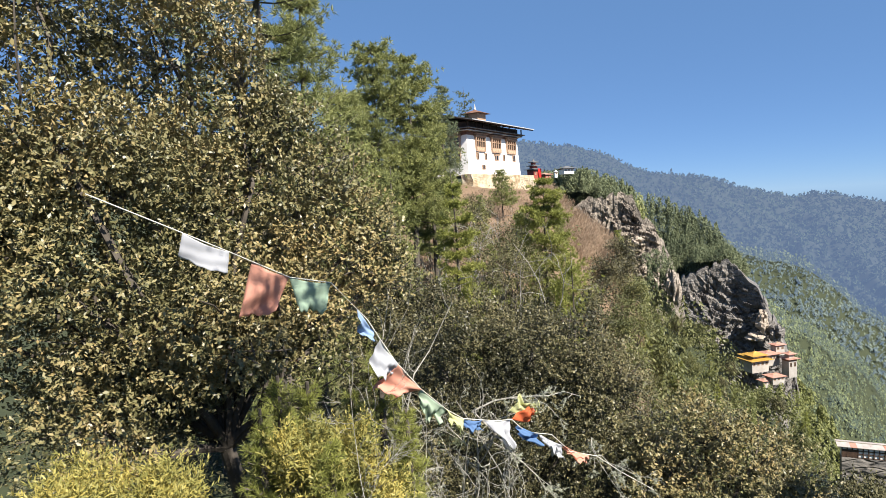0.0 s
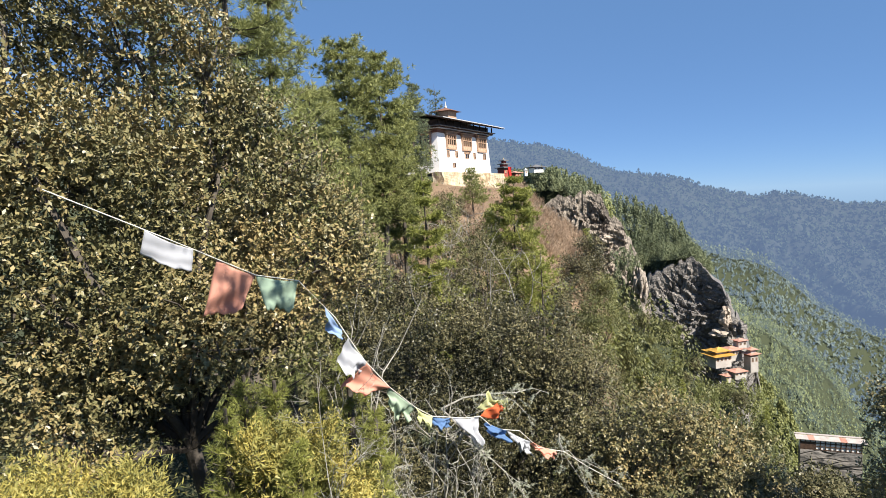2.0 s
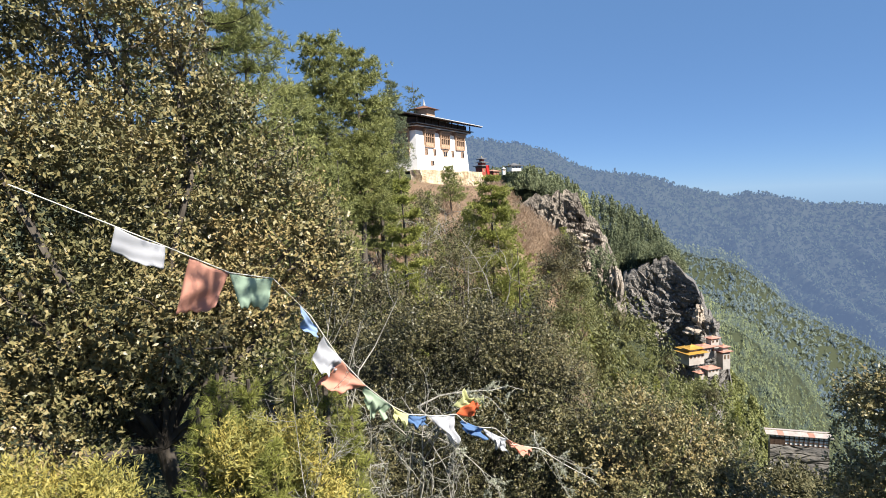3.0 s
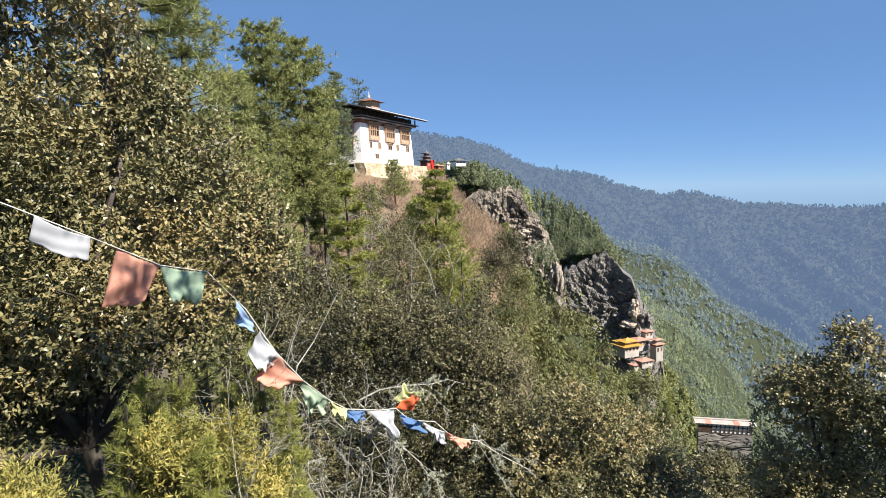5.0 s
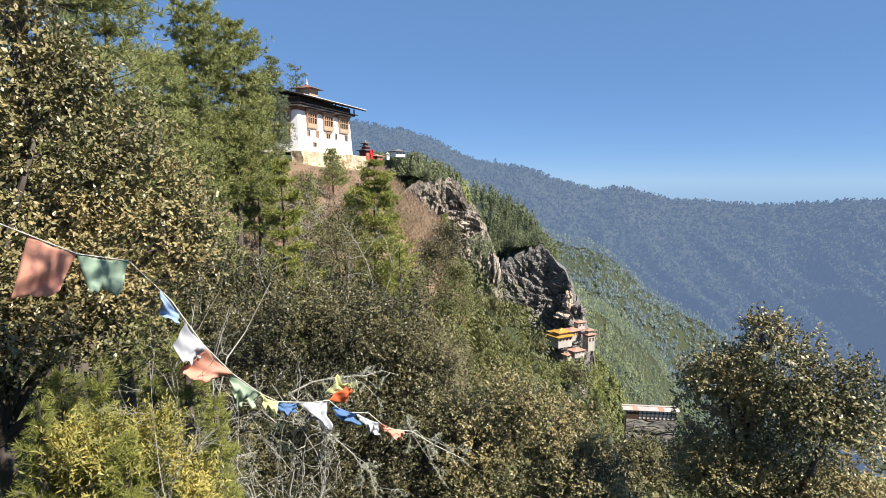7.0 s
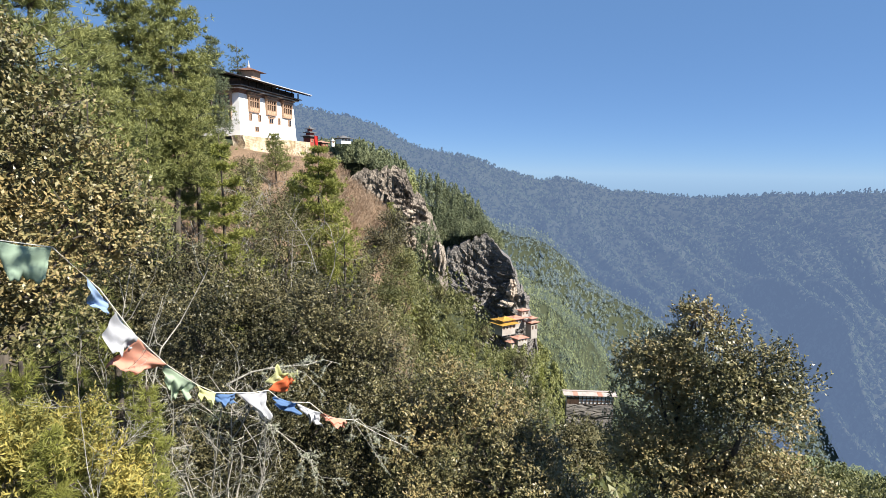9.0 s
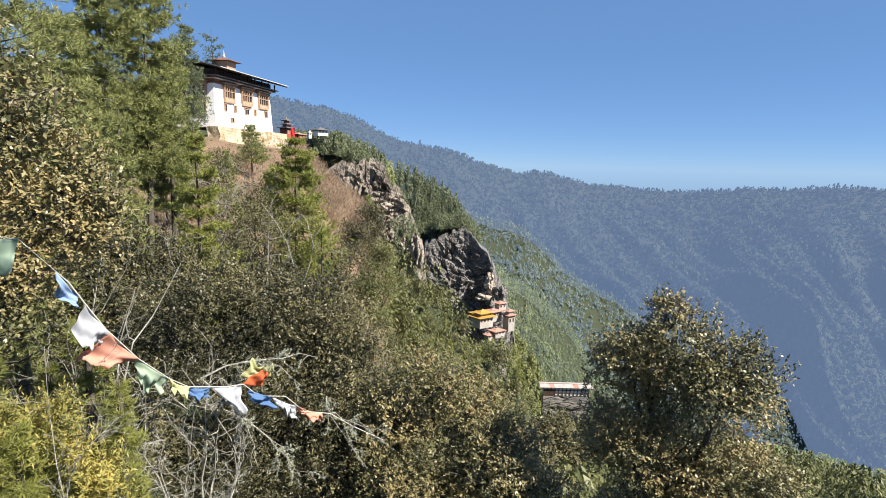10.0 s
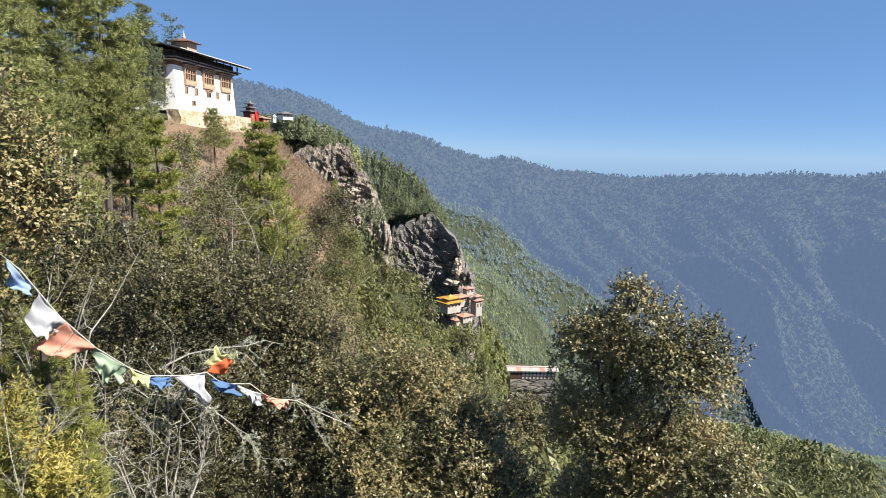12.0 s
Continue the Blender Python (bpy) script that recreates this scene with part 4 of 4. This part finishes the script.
def small_house(name, p, turn, w, d, h, wall, roof, label, roofs=1, over=.9, windows=3, rise=1.0):
    """A small house: wall, tiered eaves and windows; p is the middle of its base."""
    T = empty(name, Matrix.LocRotScale(Vector(p), Euler((0, 0, radians(turn))), None), label, "house")
    bm = bmesh.new()
    box(bm, -w / 2, w / 2, -d / 2, d / 2, -h * .8, h, 0, 0)
    part("wall", bm, wall, T)
    bm = bmesh.new()
    box(bm, -w / 2 - .06, w / 2 + .06, -d / 2 - .06, d / 2 + .06, h * .78, h * .97)
    part("frieze", bm, RED_BAND, T, "dark red painted band")
    z, ww, dd = h, w, d
    for k in range(roofs):
        bm = bmesh.new()
        hip_roof(bm, ww, dd, z, rise, over, .18)
        part("roof", bm, roof, T)
        if k < roofs - 1:
            bm = bmesh.new()
            ww, dd = ww * .62, dd * .62
            box(bm, -ww / 2, ww / 2, -dd / 2, dd / 2, z, z + rise + h * .3)
            part("upper_storey", bm, wall, T)
            z += rise * .8 + h * .3
    bm = bmesh.new()
    bmesh.ops.create_cone(bm, cap_ends=True, segments=8, radius1=w * .04 + .05, radius2=.02, depth=h * .25, matrix=Matrix.Translation((0, 0, z + rise + h * .12)))
    part("finial", bm, GILT, T, "gilt pinnacle")
    for k in range(windows):
        x = -w / 2 + (k + .5) * w / windows
        window(T, x, h * .25, h * .68, w / windows * .5, -d / 2, 2)
    return T


small_house("shrine", at(8.75, 2.25, 175), 40, 2.6, 2.4, 2.0, RED_PAINT, METAL_ROOF, "small red shrine with stacked dark roofs", 3, .6, 2, .5)
small_house("shrine", at(9.75, 2.0, 180), 40, 2.6, 2.4, 1.2, RED_PAINT, RUST_ROOF, "low red annex beside the shrine", 1, .5, 2, .4)
small_house("cottage", at(11.7, 2.55, 252), 20, 4.4, 4, 1.2, WHITE, METAL_ROOF, "low white cottage with a dark roof on the crest", 1, 1.0, 3, .9)
small_house("chorten", at(10.75, 2.3, 248), 10, 1.1, 1.1, 1.2, WHITE, PALE_EDGE, "small white chorten on the crest", 1, .25, 1, .7)


def banner(p, h, w, material, label, seed=0.0):
    T = empty("prayer_banner", Matrix.Translation(p), label, "banner")
    bm = bmesh.new()
    tube(bm, [(0, 0, -.8), (0, 0, h + .4)], .07, .05, 6)
    part("pole", bm, DARK_TIMBER, T)
    bm = bmesh.new()
    bmesh.ops.create_grid(bm, x_segments=6, y_segments=14, size=.5)
    for v in bm.verts:
        x, y = v.co.x + .5, v.co.y + .5
        v.co = Vector((x * w, .16 * math.sin(5 * x + 4 * y + seed), y * h))
    part("cloth", bm, material, T)
    return T


RED_CLOTH = foliage("red_cloth", [(.6, .03, .03), (.65, .045, .04)], 0.8, 0.3, 0.1)
banner(at(9.15, 1.7, 150), 3.4, .8, RED_CLOTH, "tall red prayer banner on a pole", 1.0)

# ---- monastery on the cliff ----
# whitewash with the cliff overhang's shade put into its colour
SHADED_WHITE = surface("shaded_whitewash", [(.3, .275, .25), (.44, .405, .37)], .2, 0.9, bump=0.3, fine=9, wear=0.3)
small_house("monastery_hall", at(27.0, -14.55, 454), 14, 13, 10, 4.6, SHADED_WHITE, YELLOW_ROOF, "white monastery hall with stacked golden roofs", 2, 2.4, 4, 1.8)
small_house("monastery_hall", at(28.0, -14.0, 464), 14, 11, 8, 4.4, SHADED_WHITE, RUST_ROOF, "white monastery hall with a faded red roof", 1, 1.8, 4, 1.6)
small_house("monastery_hall", at(26.4, -14.2, 462), 14, 6, 6, 4.0, SHADED_WHITE, YELLOW_ROOF, "small monastery chapel with a golden roof", 1, 1.6, 2, 1.4)
small_house("monastery_hall", at(28.45, -15.6, 448), 14, 9, 7, 2.8, SHADED_WHITE, RUST_ROOF, "lower monastery house with a faded red roof", 1, 1.3, 3, 1.2)
small_house("monastery_hall", at(27.7, -16.0, 444), 14, 6, 5, 2.6, SHADED_WHITE, RUST_ROOF, "small lower monastery house", 1, 1.0, 2, 1.0)
small_house("monastery_tower", at(29.55, -14.6, 462), 14, 6.5, 6, 7, SHADED_WHITE, RUST_ROOF, "white monastery tower with red-brown tiered roofs", 2, 1.6, 2, 1.2)
small_house("monastery_hall", at(28.7, -13.2, 470), 14, 7, 5, 4, SHADED_WHITE, RUST_ROOF, "upper monastery house under the overhang", 1, 1.2, 2, 1.0)

# ---- long shed in the valley ----


FADED_ROOF = surface("faded_pink_roof", [(.34, .29, .27), (.46, .41, .38)], .8, 0.7, bump=0.2, fine=9)


def shed():
    p = at(35.3, -20.75, 150)
    T = empty("long_shed", Matrix.LocRotScale(p, Euler((0, 0, radians(-24))), Vector((2.3, 2.3, 2.3))), "long white shed with dark timber framing and a faded sheet roof", "shed")
    L, D, H = 4.9, .9, .95
    bm = bmesh.new()
    box(bm, -L / 2, L / 2, 0, D, -1.5, H)
    part("wall", bm, WHITE, T)
    for q in np.linspace(-L / 2, L / 2, 13):
        bm = bmesh.new()
        box(bm, q - .04, q + .04, -.07, -.005, 0, H - .05)
        part("stud", bm, DARK_TIMBER, T)
    bm = bmesh.new()
    box(bm, -L / 2 - .04, L / 2 + .04, -.08, D + .04, -6.5, 0)
    part("plinth", bm, DARK_ROCK, T, "dark stone plinth")
    for z in (.02, .34, .64):
        bm = bmesh.new()
        box(bm, -L / 2 - .05, L / 2 + .05, -.05, -.003, z, z + .07)
        part("rail", bm, DARK_TIMBER, T)
    bm = bmesh.new()
    box(bm, -L / 2 - .03, -L / 2 + 1.2, -.06, .0, .1, H - .2)
    part("door", bm, DARK_TIMBER, T)
    for k, x in enumerate(np.arange(-L / 2 - .4, L / 2 + .3, .52)):
        bm = bmesh.new()
        box(bm, x, x + .515, -.25, D / 2 + .2, 0, .04)
        for v in bm.verts:
            v.co.z += H + .02 + (v.co.y + .5) * .12
        part("roof_sheet", bm, (FADED_ROOF, FADED_ROOF, RUST_ROOF, FADED_ROOF, FADED_ROOF)[k % 5], T)
    bm = bmesh.new()
    box(bm, -L / 2 - .4, L / 2 + .4, D / 2 + .2, D + .25, 0, .04)
    for v in bm.verts:
        v.co.z += H + .23 - (v.co.y - D / 2 - .2) * .12
    part("back_roof", bm, FADED_ROOF, T)


shed()

# ---- prayer flags ----


def cloth(name, c1, c2):
    return foliage(name, [c1, c2], 0.85, 0.4, 0.1)


SALMON, GREENC, BLUEC = cloth("faded_orange_cloth", (.7, .36, .27), (.74, .39, .29)), cloth("faded_green_cloth", (.33, .44, .34), (.38, .49, .38)), cloth("blue_cloth", (.12, .22, .42), (.15, .26, .47))
WHITEC, YELLOWC, ORANGEC = cloth("white_cloth", (.5, .51, .55), (.56, .57, .6)), cloth("faded_yellow_cloth", (.6, .61, .32), (.64, .65, .36)), cloth("red_orange_cloth", (.7, .17, .07), (.74, .21, .09))
PALE_GREEN = cloth("washed_green_cloth", (.4, .5, .38), (.46, .56, .42))
PALE_BLUE = cloth("washed_blue_cloth", (.3, .42, .62), (.36, .48, .68))
CORD = surface("pale_cord", [(.5, .48, .42), (.62, .6, .55)], 30, 0.9, bump=0.2)
STRING = [at(-30, 2.5, 5.6), at(-24, -.6, 5.7), at(-19.2, -3.1, 5.8), at(-17.9, -3.8, 5.8), at(-14.3, -5.7, 5.85), at(-10.6, -6.5, 5.95), at(-7.5, -10.1, 6.1), at(-6.4, -12.0, 6.2), at(-5.1, -14.1, 6.3), at(-2.8, -16.8, 6.5),
          at(-.5, -18.7, 6.8), at(1.1, -19.6, 7.0), at(4.3, -19.9, 7.3), at(5.7, -19.8, 7.5), at(7.0, -20.9, 7.7), at(9.4, -21.1, 8.0), at(11.1, -22.5, 8.3), at(13.5, -22.8, 8.6), at(15.7, -24.0, 9.0), at(18.5, -25.2, 9.6)]
bm = bmesh.new()
tube(bm, STRING, .006, .006, 5)
tagged(part("flag_cord", bm, CORD, None), "pale cord strung between the trees", "cord")


def flag(a, b, drop, drift, material, label, seed=0, n=14, ragged=.06, pinch=1.0, curl=.05, taper=0.0):
    """A cloth hung between two points of the cord; drift carries its lower edge sideways, pinch narrows it."""
    g = np.random.default_rng(seed)
    a, b, drift = Vector(a), Vector(b), Vector(drift)
    bm = bmesh.new()
    bmesh.ops.create_grid(bm, x_segments=n, y_segments=n, size=.5)
    mid = a.lerp(b, .5)
    away = (b - a).cross(Vector((0, 0, 1))).normalized()
    ph = g.uniform(0, 6, 4)
    for v in bm.verts:
        u, w = v.co.x + .5, .5 - v.co.y
        p = a.lerp(b, u)
        p = p.lerp(mid, (1 - pinch) * w)
        ln = drop * (1 - taper * u) * (1 + ragged * math.sin(9 * u + ph[0]) + ragged * math.sin(23 * u + ph[1]))
        p += Vector((0, 0, -ln * w)) + drift * w * (1.05 - .5 * u)
        p += away * curl * (math.sin(6 * u + 3 * w + ph[2]) * (.3 + w) + .6 * math.sin(11 * w + 4 * u + ph[3]) * w)
        p.z -= .02 * math.sin(math.pi * u)
        v.co = p
    base = mid.copy()
    for v in bm.verts:
        v.co -= base
    ob = part("prayer_flag", bm, material, None)
    for q in ob.data.polygons:
        q.use_smooth = True
    ob.location = base
    so = ob.modifiers.new("cloth", "SOLIDIFY")
    so.thickness = .002
    return tagged(ob, label, "prayer flag", "prayer flags on the cord")


S = STRING
flag(S[2].lerp(S[1], .8), S[2].lerp(S[1], .03), .2, (-.05, 0, 0), WHITEC, "faded white prayer flag on the cord", 1, curl=.012, ragged=.03)
flag(S[3].lerp(S[4], .12), S[4], .47, (-.2, 0, .0), SALMON, "faded orange prayer flag mottled by leaf shade", 2, curl=.035, ragged=.025, pinch=.72, taper=.28)
flag(S[4], S[5], .27, (.0, 0, -.02), GREENC, "thin faded green prayer flag with torn edge", 3, ragged=.07, pinch=.65, curl=.03)
flag(S[5].lerp(S[6], .72), S[6].lerp(S[7], .6), .13, (-.04, -.03, 0), PALE_BLUE, "crumpled blue prayer flag in the leaves", 4, pinch=.6)
flag(S[7], S[8].lerp(S[9], .12), .34, (-.1, -.02, 0), WHITEC, "white prayer flag hanging in folds", 5, ragged=.12, taper=.7)
flag(S[8].lerp(S[9], .1), S[9], .26, (-.25, -.02, 0), SALMON, "faded orange prayer flag blown against the shrub", 6, ragged=.1, taper=.82)
flag(S[9], S[10].lerp(S[11], .1), .2, (-.11, .02, 0), PALE_GREEN, "pale green torn prayer flag", 7, pinch=.55, ragged=.25)
flag(S[10], S[11], .16, (.03, 0, 0), YELLOWC, "faded yellow prayer flag", 8, pinch=.5, ragged=.2)
flag(S[11], S[12].lerp(S[11], .45), .12, (.0, .02, 0), BLUEC, "short blue prayer flag", 9, ragged=.2)
flag(S[11].lerp(S[12], .6), S[13], .34, (.16, 0, 0), WHITEC, "white prayer flag twisted to a point", 10, pinch=.3, curl=.07)
flag(S[13], S[13].lerp(S[14], .9) + Vector((.08, 0, .12)), -.13, (.2, .02, 0), ORANGEC, "orange prayer flag blown upward", 11, ragged=.2, pinch=.8)
flag(S[12].lerp(S[13], .7) + Vector((0, .05, .1)), S[14] + Vector((.1, .05, .2)), -.13, (.2, .02, 0), YELLOWC, "yellow prayer flag blown upward", 12, ragged=.3)
flag(S[13].lerp(S[14], .5), S[15].lerp(S[14], .45), .17, (-.06, 0, .05), BLUEC, "bright blue prayer flag in folds", 13, curl=.09)
flag(S[14].lerp(S[15], .5), S[16].lerp(S[15], .35), .2, (.05, 0, .02), WHITEC, "white prayer flag, thin and frayed", 14, ragged=.22, pinch=.7)
flag(S[15].lerp(S[16], .66), S[17].lerp(S[16], .35), .15, (.03, 0, .05), SALMON, "faded orange prayer flag near the cord's end", 15, ragged=.2)

# ---- bare branches and shrubs by the flags ----


LICHEN = foliage("beard_lichen", [(.26, .28, .2), (.38, .4, .3), (.5, .51, .42)], 0.9, 0.3, 0.1)


def bare_branches(name, base, tips, label, seed=1, r=.018, twigs=14, depth=2, lichen=700):
    """A leafless shrub: lichened stems from one foot, each forking into crooked twigs."""
    g = np.random.default_rng(seed)
    T = empty(name, Matrix.Translation(Vector(base)), label, "shrub")
    for tip in tips:
        bm = bmesh.new()

        def grow(a, b, rad, level):
            pts = bent(a, b, .12, g, 6)
            tube(bm, pts, rad, max(.002, rad * .3), 5 if level == 0 else 3)
            if level >= depth:
                return
            ln = (b - a).length
            for _ in range(twigs if level == 0 else twigs // 2):
                k = g.uniform(.25, 1)
                i = min(int(k * 6), 5)
                s0 = pts[i].lerp(pts[i + 1], k * 6 - i)
                dv = ((b - a).normalized() + Vector(unit(g, 1)[0]) * 1.1).normalized()
                grow(s0, s0 + dv * ln * g.uniform(.12, .36) * (1 if level == 0 else 1.3), rad * .42, level + 1)
        grow(Vector((0, 0, 0)), Vector(tip) - Vector(base), r, 0)
        pts = np.array([v.co for v in bm.verts])
        part("stem", bm, TWIG, T)
        # beard lichen hangs in small tufts along the twigs
        c = pts[g.integers(0, len(pts), lichen)] + g.normal(size=(lichen, 3)) * .006
        dv = norm(unit(g, lichen) * .8 + np.array([0, 0, -.5]))
        ln = g.uniform(.012, .04, lichen)
        v, f = blades(c + dv * ln[:, None] * .4, dv, unit(g, lichen), ln, ln * .22)
        adopt(new("lichen", mesh_of("lichen", v, f, LICHEN)), T)["kind"] = "stuff"
    return T


bare_branches("bare_shrub", on_ground(-5.5, 8.2), [at(-5.2, -7.2, 8.2), at(.6, -9, 8.6), at(-3.0, -11, 8.0)], "grey leafless shrub with forked twigs", 51, .018, 7, lichen=250)
bare_branches("bare_shrub", on_ground(1.5, 7.6), [at(-2.5, -20, 7.4), at(0.5, -18, 7.5), at(3.2, -17.5, 7.7), at(5, -20, 7.9), at(-1, -23.5, 7.2), at(3.5, -23, 7.3), at(1.5, -21, 7.3)],
              "tangled grey lichen-covered bare shrub", 52, .017, 11, lichen=450)
bare_branches("fallen_branch", at(2.0, -19.0, 7.8), [at(12.2, -17.8, 8.4), at(9.6, -26, 8.1)], "lichened bare branch reaching out past the flags", 53, .014, 9, lichen=2200)


def shrub(name, d, rows, sprays, ln, material, label, seed, foot_az):
    return broadleaf(name, on_ground(foot_az, d), lobes_of(d, *rows), sprays, 11, ln, material, label, "shrub", seed, .03, rise=1.3, slim=.5, clump=.8, clumps=8)


shrub("yellow_shrub", 6.1, ((-14.6, -22, .36), (-10.8, -22.5, .4), (-8, -25.5, .38), (-13.4, -28.5, .45), (-5.6, -30, .36), (-27, -25, .6), (-33, -26, .8), (-9.6, -30, .5)), 5200, .055, SHRUB,
      "yellow-green willow-leaved shrub in the sun", 61, -14)
YOUNG = "young pine with long soft yellow-green needles"
for a, d, top, r in ((-6.6, 6.75, -12.6, .34), (-16.0, 6.4, -14.4, .32), (-13.4, 6.7, -15.2, .3), (-4.4, 6.3, -18.5, .26), (-9.6, 6.9, -16.2, .32), (-17.8, 6.2, -17.0, .28), (-11.6, 5.8, -20.6, .26)):
    pine("young_pine", on_ground(a, d), at(a, top, d).z - on_ground(a, d).z, r, PINE_LIGHT, YOUNG, seed=int(62 - a * 10), whorls=22, arms=5, tufts=10, needle=.085, bare=.1, blades_per=14, shape=.45, thin=.05, group="young pines by the path")
broadleaf("oak_tree", on_ground(118, 4.6), [(.86, 2.85, 4.68, .46), (1.18, 3.03, 4.6, .42), (4.4, -1.5, 5.2, 1.4), (5.4, -3.4, 4.6, 1.3)],
          1500, 9, .06, OAK, "evergreen oak whose boughs hang over the path", seed=15, trunk_r=.15)
bare_branches("fallen_branch", at(13.5, -22.8, 8.7), [at(19.5, -26, 9.4), at(17, -27.5, 9.0)], "frayed cord end and lichened twigs in the bush", 54, .008, 8, lichen=1500)
bare_branches("bare_shrub", on_ground(-9, 5.9), [at(-9.5, -15, 6.3), at(-6, -17, 6.3), at(-12, -17, 6.2), at(-4, -22, 6.1), at(-8, -20, 6.0)], "thin dry twigs standing in the yellow shrub", 55, .007, 9, lichen=60)
for k, (a, d, top) in enumerate(((3.9, 58, -1.4), (5.4, 64, -1.2), (7.0, 50, -4.0), (2.2, 56, -1.8), (-.4, 62, -.5))):
    b = on_ground(a, d)
    g = np.random.default_rng(120 + k)
    h = at(a, top, d).z - b.z
    bare_branches("bare_tree", b, [(b.x + g.normal() * h * .2, b.y + g.normal() * h * .2, b.z + h * g.uniform(.75, 1.05)) for _ in range(5)],
                  "slender grey leafless tree on the dry slope", 130 + k, .07, 7, lichen=20)
